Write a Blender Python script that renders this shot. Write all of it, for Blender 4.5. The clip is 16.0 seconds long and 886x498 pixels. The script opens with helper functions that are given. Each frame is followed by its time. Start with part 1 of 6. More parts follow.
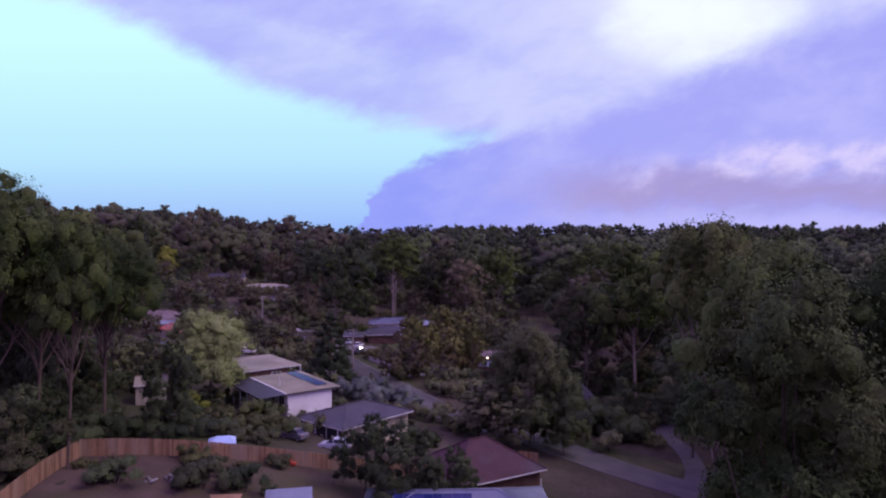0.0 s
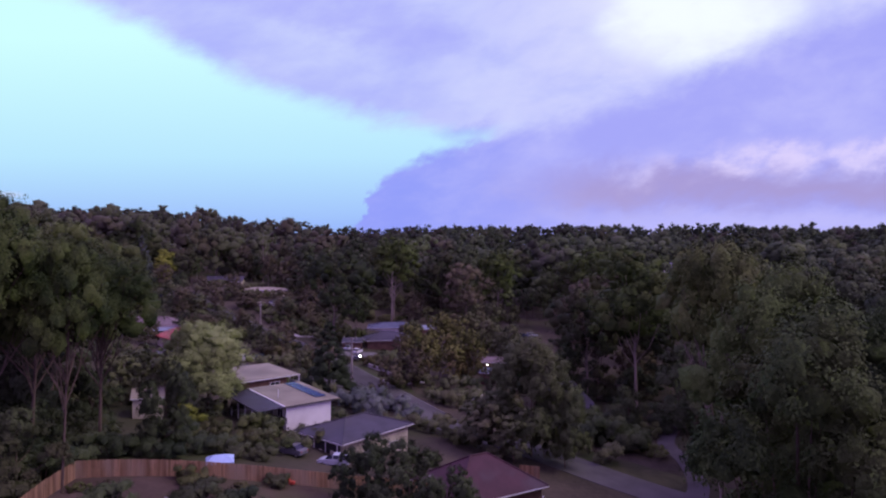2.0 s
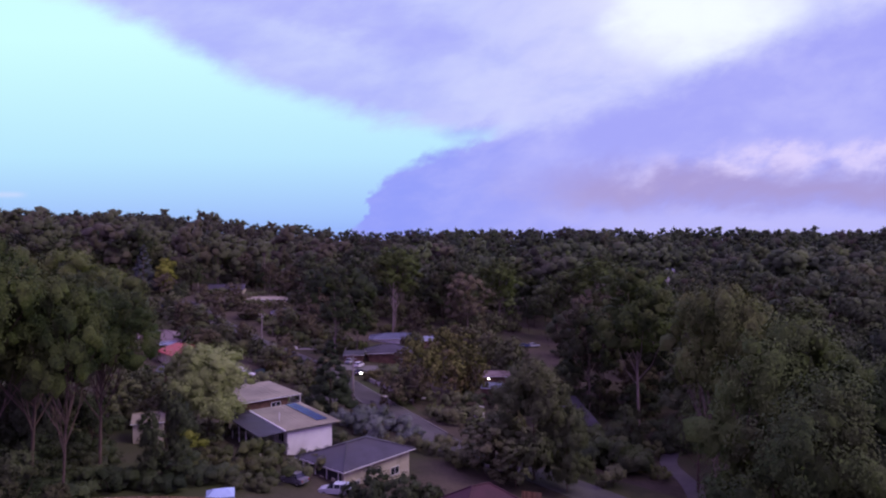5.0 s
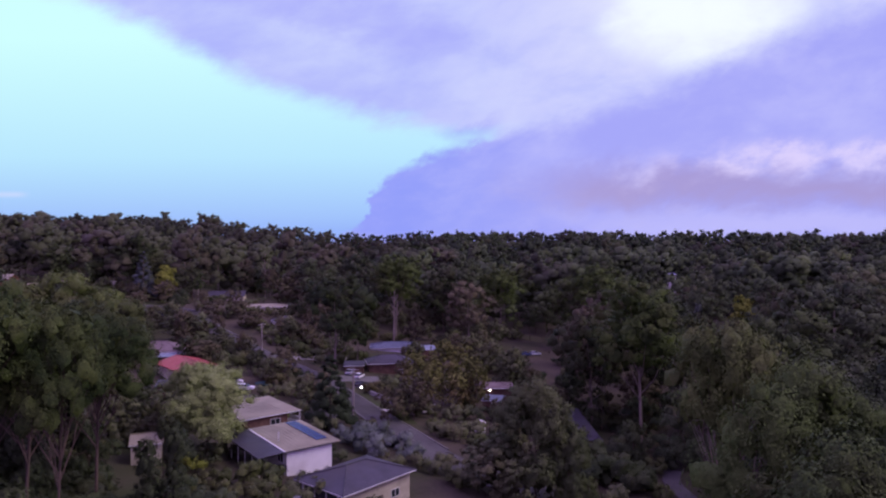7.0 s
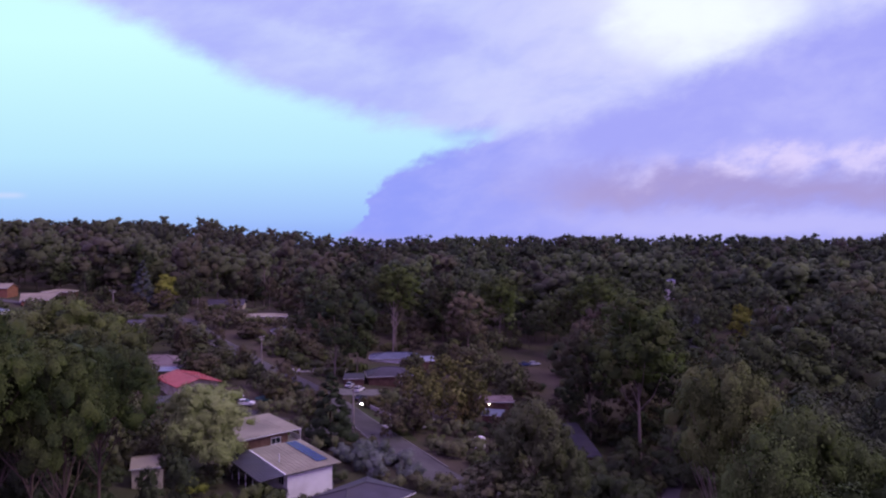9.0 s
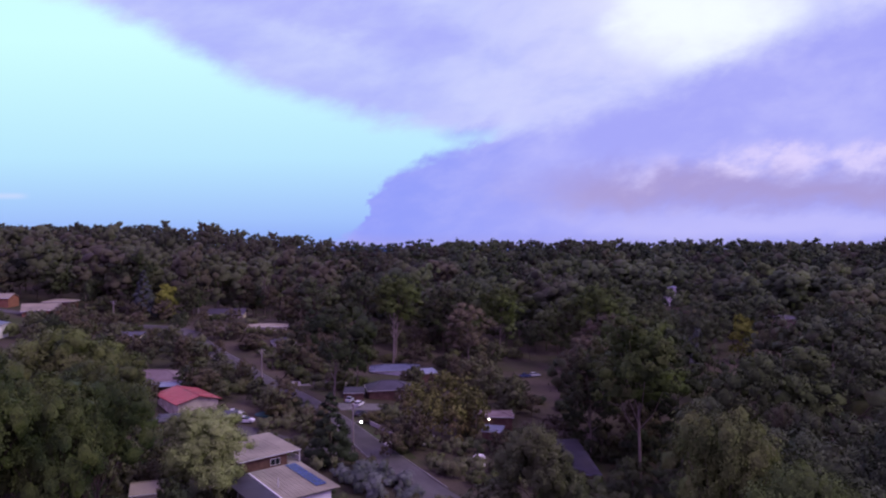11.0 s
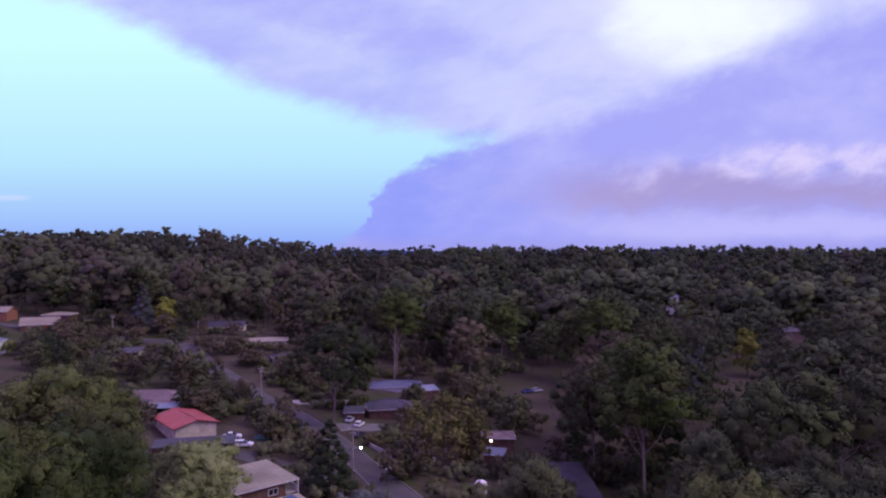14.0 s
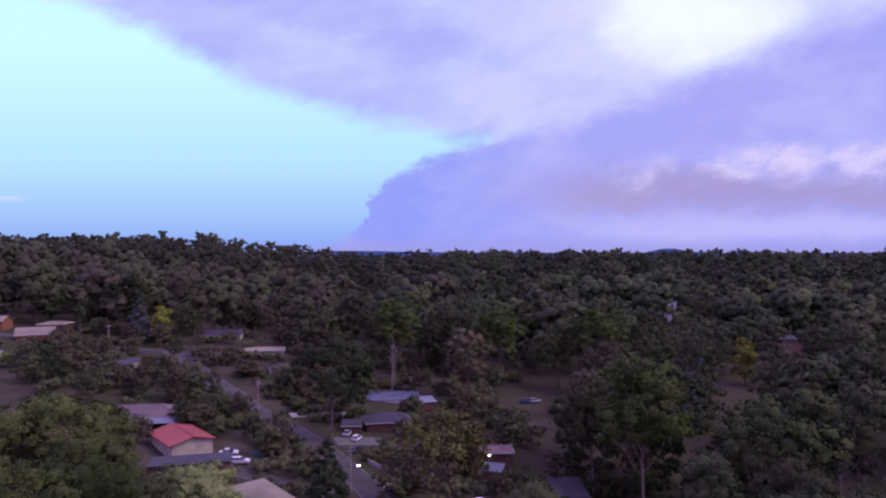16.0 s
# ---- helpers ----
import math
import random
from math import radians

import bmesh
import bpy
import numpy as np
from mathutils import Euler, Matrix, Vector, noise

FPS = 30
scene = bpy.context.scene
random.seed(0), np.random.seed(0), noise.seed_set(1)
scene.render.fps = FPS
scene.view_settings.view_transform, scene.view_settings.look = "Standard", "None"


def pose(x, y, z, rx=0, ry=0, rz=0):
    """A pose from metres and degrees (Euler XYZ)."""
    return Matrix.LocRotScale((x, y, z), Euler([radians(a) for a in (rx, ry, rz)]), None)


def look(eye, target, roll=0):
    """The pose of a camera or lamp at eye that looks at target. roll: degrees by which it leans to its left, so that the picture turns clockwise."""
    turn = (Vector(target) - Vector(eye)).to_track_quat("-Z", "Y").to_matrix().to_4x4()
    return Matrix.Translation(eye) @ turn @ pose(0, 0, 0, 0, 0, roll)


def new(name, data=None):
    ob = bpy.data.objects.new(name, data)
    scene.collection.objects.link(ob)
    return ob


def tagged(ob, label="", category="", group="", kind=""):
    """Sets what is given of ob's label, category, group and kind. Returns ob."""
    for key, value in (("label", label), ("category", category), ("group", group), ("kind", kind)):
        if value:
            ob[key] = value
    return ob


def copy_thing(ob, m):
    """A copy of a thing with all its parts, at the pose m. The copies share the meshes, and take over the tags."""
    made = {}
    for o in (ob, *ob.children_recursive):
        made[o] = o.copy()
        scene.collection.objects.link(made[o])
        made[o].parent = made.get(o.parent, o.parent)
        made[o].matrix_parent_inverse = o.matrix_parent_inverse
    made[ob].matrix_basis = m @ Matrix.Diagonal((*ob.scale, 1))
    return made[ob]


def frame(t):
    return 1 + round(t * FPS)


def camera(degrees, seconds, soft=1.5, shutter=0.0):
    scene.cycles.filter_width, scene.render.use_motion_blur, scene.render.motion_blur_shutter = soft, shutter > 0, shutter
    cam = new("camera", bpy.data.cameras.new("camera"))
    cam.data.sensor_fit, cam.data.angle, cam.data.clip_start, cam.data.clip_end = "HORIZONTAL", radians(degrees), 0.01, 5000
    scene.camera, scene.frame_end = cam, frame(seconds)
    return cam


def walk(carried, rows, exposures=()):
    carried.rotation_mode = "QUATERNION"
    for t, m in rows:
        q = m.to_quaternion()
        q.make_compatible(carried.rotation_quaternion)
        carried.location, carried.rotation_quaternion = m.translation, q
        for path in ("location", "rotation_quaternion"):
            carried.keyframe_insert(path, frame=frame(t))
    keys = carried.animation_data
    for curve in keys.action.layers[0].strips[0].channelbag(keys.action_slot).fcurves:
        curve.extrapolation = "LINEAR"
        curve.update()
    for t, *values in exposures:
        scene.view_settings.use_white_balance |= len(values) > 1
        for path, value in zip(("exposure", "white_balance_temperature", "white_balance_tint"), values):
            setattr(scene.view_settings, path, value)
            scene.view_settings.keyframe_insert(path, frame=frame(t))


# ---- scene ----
cam = camera(68, 16.0, soft=2.15)
WALK = [
    (0.0, pose(0.44, -1.53, 30.47, 90.085, 0, 0.057)),
    (0.5, pose(0.35, -0.99, 30.79, 90.068, 0, 0.020)),
    (1.0, pose(0.25, -0.61, 31.22, 90.038, 0, -0.001)),
    (1.5, pose(0.18, -0.41, 31.84, 89.985, 0, -0.028)),
    (2.0, pose(0.13, -0.36, 32.52, 89.954, 0, -0.081)),
    (2.5, pose(0.13, -0.38, 33.28, 89.953, 0, -0.086)),
    (3.0, pose(0.13, -0.43, 34.06, 89.960, 0, -0.057)),
    (3.5, pose(0.10, -0.52, 34.73, 89.972, 0, -0.030)),
    (4.0, pose(0.08, -0.51, 35.29, 89.964, 0, -0.017)),
    (6.5, pose(0.13, 1.26, 38.48, 89.954, 0, 0.133)),
    (7.0, pose(0.12, 1.22, 39.44, 89.938, 0, 0.132)),
    (7.5, pose(0.08, 1.17, 40.35, 89.953, 0, 0.106)),
    (8.0, pose(-0.02, 1.02, 41.25, 89.973, 0, 0.053)),
    (8.5, pose(-0.09, 0.89, 42.16, 89.990, 0, 0.030)),
    (9.0, pose(-0.12, 0.82, 43.07, 90.009, 0, 0.026)),
    (11.5, pose(0.29, 0.90, 47.82, 90.114, 0, 0.152)),
    (12.0, pose(0.25, 0.81, 48.43, 90.190, 0, 0.147)),
    (12.5, pose(0.29, 1.11, 49.27, 90.201, 0, 0.171)),
    (13.0, pose(0.31, 1.74, 50.12, 90.208, 0, 0.220)),
    (13.5, pose(0.36, 2.48, 51.00, 90.203, 0, 0.289)),
    (14.0, pose(0.39, 3.08, 51.88, 90.206, 0, 0.289)),
    (14.5, pose(0.32, 3.50, 52.80, 90.221, 0, 0.240)),
    (15.0, pose(0.33, 3.76, 53.74, 90.233, 0, 0.214)),
    (15.5, pose(0.33, 3.86, 54.65, 90.242, 0, 0.169)),
    (16.0, pose(0.14, 3.84, 55.45, 90.257, 0, 0.033)),
]
walk(cam, WALK)

# ---- world: clear dusk sky with a wedge of smoke cloud ----
def new_world():
    w = bpy.data.worlds.new("dusk_sky")
    scene.world = w
    w.use_nodes = True
    nt = w.node_tree
    nt.nodes.clear()
    N, L = nt.nodes.new, nt.links.new

    def val(sock, v):
        if isinstance(v, bpy.types.NodeSocket):
            L(v, sock)
        else:
            sock.default_value = v

    def m(op, a, b=0.0, c=0.0, clamp=False):
        n = N("ShaderNodeMath")
        n.operation, n.use_clamp = op, clamp
        for s, v in zip(n.inputs, (a, b, c)):
            val(s, v)
        return n.outputs[0]

    def step(x, lo, hi, out0=0.0, out1=1.0):
        n = N("ShaderNodeMapRange")
        n.interpolation_type = "SMOOTHSTEP"
        for s, v in zip(n.inputs, (x, lo, hi, out0, out1)):
            val(s, v)
        return n.outputs[0]

    def ramp(x, stops, kind="B_SPLINE"):
        n = N("ShaderNodeValToRGB")
        n.color_ramp.interpolation = kind
        el = n.color_ramp.elements
        for i, (p, c) in enumerate(stops):
            e = el[i] if i < 2 else el.new(p)
            e.position = p
            e.color = (c, c, c, 1) if not isinstance(c, tuple) else (*c, 1)
        L(x, n.inputs[0])
        return n.outputs[0]

    def mix(f, a, b):
        n = N("ShaderNodeMix")
        n.data_type = "RGBA"
        val(n.inputs[0], f)
        for s, v in ((n.inputs[6], a), (n.inputs[7], b)):
            val(s, (*v, 1) if isinstance(v, tuple) else v)
        return n.outputs[2]

    def noise_at(vec, scale, detail, rough=0.55):
        n = N("ShaderNodeTexNoise")
        n.inputs["Scale"].default_value, n.inputs["Detail"].default_value = scale, detail
        n.inputs["Roughness"].default_value = rough
        L(vec, n.inputs["Vector"])
        return m("SUBTRACT", n.outputs[0], 0.5)

    tc = N("ShaderNodeTexCoord")
    sep = N("ShaderNodeSeparateXYZ")
    L(tc.outputs["Generated"], sep.inputs[0])
    x, y, z = sep.outputs
    depth = m("MAXIMUM", y, 0.22)
    u, v = m("DIVIDE", x, depth), m("DIVIDE", z, depth)
    comb = N("ShaderNodeCombineXYZ")
    L(m("SUBTRACT", u, m("MULTIPLY", v, 0.5)), comb.inputs[0]), L(m("MULTIPLY", v, 1.4), comb.inputs[1])
    flow = comb.outputs[0]
    billow = m("ADD", m("MULTIPLY", noise_at(flow, 7, 2), 0.05), m("ADD", m("MULTIPLY", noise_at(flow, 20, 5, 0.62), 0.06), m("MULTIPLY", noise_at(flow, 70, 4, 0.6), 0.012)))
    warp = N("ShaderNodeVectorMath")
    warp.operation = "MULTIPLY_ADD"
    wn = N("ShaderNodeTexNoise")
    wn.inputs["Scale"].default_value, wn.inputs["Detail"].default_value = 4.0, 3
    L(flow, wn.inputs["Vector"]), L(wn.outputs["Color"], warp.inputs[0])
    warp.inputs[1].default_value = (0.10, 0.10, 0.0)
    stretch = N("ShaderNodeVectorMath")
    stretch.operation = "MULTIPLY"
    stretch.inputs[1].default_value = (1.0, 1.15, 1.0)
    L(flow, stretch.inputs[0]), L(stretch.outputs[0], warp.inputs[2])
    drift = warp.outputs[0]
    fold = noise_at(drift, 4.0, 6, 0.55)
    wisp = noise_at(drift, 11.0, 6, 0.6)
    # across: 0 at the left of the view, 1 at the right; up: 0 at the horizon, 1 at 0.40 of elevation's tangent
    across = m("MULTIPLY_ADD", u, 0.741, 0.5, clamp=True)
    level = m("DIVIDE", v, 0.40)
    up = m("ADD", level, billow)
    # underside of the high smoke sheet, and the upper edge of the low plume
    under = ramp(across, [(0.0, 1.06), (0.06, 1.0), (0.16, 0.90), (0.223, 0.775), (0.28, 0.669), (0.35, 0.594), (0.408, 0.544), (0.459, 0.508), (0.51, 0.471), (0.568, 0.45)], "LINEAR")
    plume = ramp(m("ADD", across, m("ADD", m("MULTIPLY", noise_at(flow, 12, 4, 0.6), 0.040), m("MULTIPLY", noise_at(flow, 42, 4, 0.62), 0.034))), [(0.35, 0.0), (0.385, 0.03), (0.409, 0.09), (0.4145, 0.15), (0.419, 0.205), (0.434, 0.26), (0.459, 0.303), (0.491, 0.357), (0.529, 0.385), (0.555, 0.426), (0.574, 0.452), (0.638, 0.50), (0.765, 0.66), (0.829, 0.76), (1.0, 0.96)], "LINEAR")
    below_sheet = step(m("SUBTRACT", under, m("ADD", level, m("MULTIPLY", wisp, 0.16))), -0.03, 0.09)
    above_plume = step(m("SUBTRACT", up, plume), -0.022, 0.034)
    left_side = step(across, 0.55, 0.60, 1.0, 0.0)
    clear = m("MULTIPLY", m("MULTIPLY", below_sheet, above_plume), left_side)
    clear_colour = ramp(m("DIVIDE", v, 0.40, clamp=True), [(0.0, (0.26, 0.37, 0.93)), (0.12, (0.36, 0.55, 0.98)), (0.35, (0.49, 0.80, 1.0)), (0.8, (0.63, 1.0, 1.0))], "LINEAR")
    # the high sheet: lilac, washing out to white towards the gap on the right
    sheet = mix(step(fold, -0.20, 0.22), (0.42, 0.46, 0.98), (0.62, 0.68, 1.0))
    sheet = mix(m("MULTIPLY", step(across, 0.40, 0.66), step(m("ADD", wisp, fold), -0.5, 0.3)), sheet, (0.62, 0.64, 1.0))
    pale = m("MULTIPLY", step(m("ADD", m("SUBTRACT", level, plume), m("MULTIPLY", m("ADD", wisp, fold), 0.20)), -0.02, 0.26), step(m("ADD", across, m("MULTIPLY", fold, 0.16)), 0.54, 0.80))
    sheet = mix(m("MULTIPLY", pale, 0.80), sheet, (0.80, 0.82, 1.0))
    dusk_x, dusk_y = m("DIVIDE", m("SUBTRACT", across, 0.38), 0.17), m("DIVIDE", m("SUBTRACT", level, m("MULTIPLY_ADD", across, -0.75, 1.19)), 0.16)
    dusk = m("ADD", m("ADD", m("MULTIPLY", dusk_x, dusk_x), m("MULTIPLY", dusk_y, dusk_y)), m("MULTIPLY", m("ADD", wisp, fold), 1.4))
    sheet = mix(step(dusk, 0.0, 1.0, 0.75, 0.0), sheet, (0.40, 0.42, 0.97))
    # the bright gap where the low sun's light comes through
    gap_x, gap_y = m("DIVIDE", m("SUBTRACT", across, 0.795), 0.135), m("DIVIDE", m("SUBTRACT", level, 0.90), 0.29)
    gap = m("ADD", m("ADD", m("MULTIPLY", gap_x, gap_x), m("MULTIPLY", gap_y, gap_y)), m("MULTIPLY", m("ADD", wisp, fold), 1.1))
    sheet = mix(step(gap, 0.0, 1.0, 0.95, 0.0), sheet, (0.93, 1.0, 1.03))
    # veiled left top, where the sheet thins
    sheet = mix(m("MULTIPLY", step(across, 0.16, 0.0), 0.7), sheet, (0.70, 0.86, 1.0))
    # the plume: blue-lilac at its root, lilac along its back, rose and mauve folds low on the right
    body = mix(step(across, 0.41, 0.70), (0.29, 0.345, 0.96), (0.385, 0.395, 0.95))
    body = mix(step(m("ADD", fold, m("MULTIPLY", wisp, 0.6)), -0.15, 0.28, 0.0, 0.55), body, (0.56, 0.56, 1.0))
    crest = m("ADD", level, m("ADD", m("MULTIPLY", fold, 0.22), m("MULTIPLY", billow, 1.2)))
    puff = m("MULTIPLY", step(m("ABSOLUTE", m("SUBTRACT", m("ADD", crest, m("MULTIPLY", wisp, 0.16)), m("MULTIPLY_ADD", across, 0.30, 0.075))), 0.0, 0.105, 1.0, 0.0), m("MULTIPLY", step(m("ADD", across, m("MULTIPLY", wisp, 0.3)), 0.66, 0.86), step(noise_at(flow, 9.0, 5, 0.6), -0.16, 0.10)))
    mauve = m("MULTIPLY", step(m("ABSOLUTE", m("SUBTRACT", m("ADD", crest, m("MULTIPLY", wisp, 0.14)), 0.225)), 0.0, 0.14, 1.0, 0.0), step(m("ADD", across, m("MULTIPLY", fold, 0.3)), 0.52, 0.74))
    base = m("MULTIPLY", step(m("ABSOLUTE", m("SUBTRACT", crest, 0.085)), 0.01, 0.08, 1.0, 0.0), step(m("ADD", across, m("MULTIPLY", fold, 0.3)), 0.50, 0.85))
    body = mix(m("MULTIPLY", mauve, 0.90), body, (0.40, 0.33, 0.66))
    body = mix(m("MULTIPLY", base, 0.75), body, (0.55, 0.53, 0.98))
    body = mix(m("MULTIPLY", puff, 0.80), body, (0.80, 0.70, 1.0))
    body = mix(m("MULTIPLY", step(level, 0.0, 0.075, 1.0, 0.0), 0.85), body, (0.36, 0.35, 0.82))
    inside = step(m("SUBTRACT", plume, up), -0.02, 0.05)
    far_in = step(m("SUBTRACT", plume, m("ADD", up, m("MULTIPLY", wisp, 0.10))), -0.05, 0.11)
    near_in = step(m("SUBTRACT", m("ADD", plume, 0.10), up), 0.0, 0.05)
    inside = m("MULTIPLY_ADD", m("SUBTRACT", inside, near_in), step(across, 0.53, 0.58), near_in)
    edge = m("MULTIPLY_ADD", m("SUBTRACT", far_in, inside), step(across, 0.56, 0.66), inside)
    smoke = mix(edge, sheet, body)
    front = mix(clear, smoke, clear_colour)
    # a thin lit bank low over the left ridge
    front = mix(m("MULTIPLY", m("MULTIPLY", step(m("ABSOLUTE", m("SUBTRACT", level, 0.205)), 0.0, 0.018, 1.0, 0.0), step(across, 0.035, 0.015)), 0.5), front, (0.70, 0.74, 1.0))
    # the rest of the dome: the same smoke-veiled dusk sky over a low sun
    sky = N("ShaderNodeTexSky")
    sky.sky_type, sky.sun_disc = "NISHITA", False
    sky.sun_elevation, sky.sun_rotation = radians(34), radians(90)
    dim = N("ShaderNodeVectorMath")
    dim.operation = "SCALE"
    dim.inputs[3].default_value = 0.10
    L(sky.outputs[0], dim.inputs[0])
    veil = mix(step(z, 0.10, 0.60), (0.40, 0.22, 0.92), (0.84, 0.54, 1.55))
    dome = mix(step(noise_at(tc.outputs["Generated"], 2.0, 4), -0.25, 0.2, 0.70, 0.97), dim.outputs[0], veil)
    whole = mix(m("MULTIPLY", step(y, 0.25, 0.5), step(v, 0.55, 0.9, 1.0, 0.0)), dome, front)
    bg = N("ShaderNodeBackground")
    L(whole, bg.inputs[0])
    bg.inputs[1].default_value = SKY_STRENGTH
    out = N("ShaderNodeOutputWorld")
    L(bg.outputs[0], out.inputs[0])


SKY_STRENGTH = 1.0
new_world()
# low sun behind the smoke: one very soft, slightly warm source
sun = new("sun", bpy.data.lights.new("sun", "SUN"))
sun.data.energy, sun.data.angle, sun.data.color = 1.4, radians(28), (1.0, 0.86, 0.74)
sun.matrix_world = look((70, -8, 80), (0, 0, 0))

# ---- materials ----
def shader(name, rough=0.7, spec=0.3, metal=0.0):
    mat = bpy.data.materials.new(name)
    mat.use_nodes = True
    b = mat.node_tree.nodes["Principled BSDF"]
    b.inputs["Roughness"].default_value, b.inputs["Metallic"].default_value = rough, metal
    b.inputs["Specular IOR Level"].default_value = spec
    return mat, mat.node_tree, b


def surface(name, a, b, scale=1.0, fine=12.0, rough=0.75, spec=0.3, metal=0.0, bump=0.15, stain=None, per_object=0.0, per_island=0.0, stretch=(1, 1, 1), relief=0.05):
    """Two-scale noise between the colours a and b, fine bump; optional stains and variation from piece to piece."""
    mat, nt, bsdf = shader(name, rough, spec, metal)
    N, L = nt.nodes.new, nt.links.new
    tc, mp = N("ShaderNodeTexCoord"), N("ShaderNodeMapping")
    mp.inputs["Scale"].default_value = stretch
    geo = N("ShaderNodeNewGeometry")
    L(geo.outputs["Position"], mp.inputs[0])
    big, small = N("ShaderNodeTexNoise"), N("ShaderNodeTexNoise")
    for n, s, d in ((big, scale, 5), (small, fine, 4)):
        n.inputs["Scale"].default_value, n.inputs["Detail"].default_value = s, d
        L(mp.outputs[0], n.inputs["Vector"])
    add = N("ShaderNodeMath")
    add.operation = "MULTIPLY_ADD"
    L(small.outputs[0], add.inputs[0])
    add.inputs[1].default_value = 0.5
    L(big.outputs[0], add.inputs[2])
    fac = add.outputs[0]
    for weight, node, sock in ((per_object, "ShaderNodeObjectInfo", "Random"), (per_island, "ShaderNodeNewGeometry", "Random Per Island")):
        if weight:
            src, k = N(node), N("ShaderNodeMath")
            k.operation = "MULTIPLY_ADD"
            L(src.outputs[sock], k.inputs[0])
            k.inputs[1].default_value = weight
            L(fac, k.inputs[2])
            sub = N("ShaderNodeMath")
            sub.operation = "SUBTRACT"
            L(k.outputs[0], sub.inputs[0])
            sub.inputs[1].default_value = weight / 2
            fac = sub.outputs[0]
    r = N("ShaderNodeValToRGB")
    r.color_ramp.elements[0].position, r.color_ramp.elements[1].position = 0.45, 1.05
    r.color_ramp.elements[1].position = 1.0
    r.color_ramp.elements[0].color, r.color_ramp.elements[1].color = (*a, 1), (*b, 1)
    L(fac, r.inputs[0])
    colour = r.outputs[0]
    if stain:
        st, mr, mx = N("ShaderNodeTexNoise"), N("ShaderNodeMapRange"), N("ShaderNodeMix")
        st.inputs["Scale"].default_value, st.inputs["Detail"].default_value = scale * 0.35, 6
        L(mp.outputs[0], st.inputs["Vector"])
        mr.inputs[1].default_value, mr.inputs[2].default_value = 0.50, 0.66
        L(st.outputs[0], mr.inputs[0])
        mx.data_type = "RGBA"
        L(mr.outputs[0], mx.inputs[0]), L(colour, mx.inputs[6])
        mx.inputs[7].default_value = (*stain, 1)
        colour = mx.outputs[2]
    L(colour, bsdf.inputs["Base Color"])
    if bump:
        bp = N("ShaderNodeBump")
        bp.inputs["Strength"].default_value, bp.inputs["Distance"].default_value = bump, relief
        L(small.outputs[0], bp.inputs["Height"])
        L(bp.outputs[0], bsdf.inputs["Normal"])
    return mat


def foliage(name, dark, light, tip=None, drift=0.22, fine=3.6, relief=0.35, island=0.16):
    """Leaves: colour drifts through the crown, from leaf to leaf and from tree to tree."""
    return surface(name, dark, light, drift, fine, 0.65, 0.12, bump=0.5, per_object=0.50, per_island=island, stain=tip, relief=relief)


def glass(name, tint=(0.02, 0.025, 0.03)):
    mat, nt, b = shader(name, 0.08, 0.6)
    b.inputs["Base Color"].default_value = (*tint, 1)
    return mat


def glow(name, colour, strength):
    mat, nt, b = shader(name, 0.5)
    b.inputs["Base Color"].default_value = (*colour, 1)
    b.inputs["Emission Color"].default_value, b.inputs["Emission Strength"].default_value = (*colour, 1), strength
    return mat


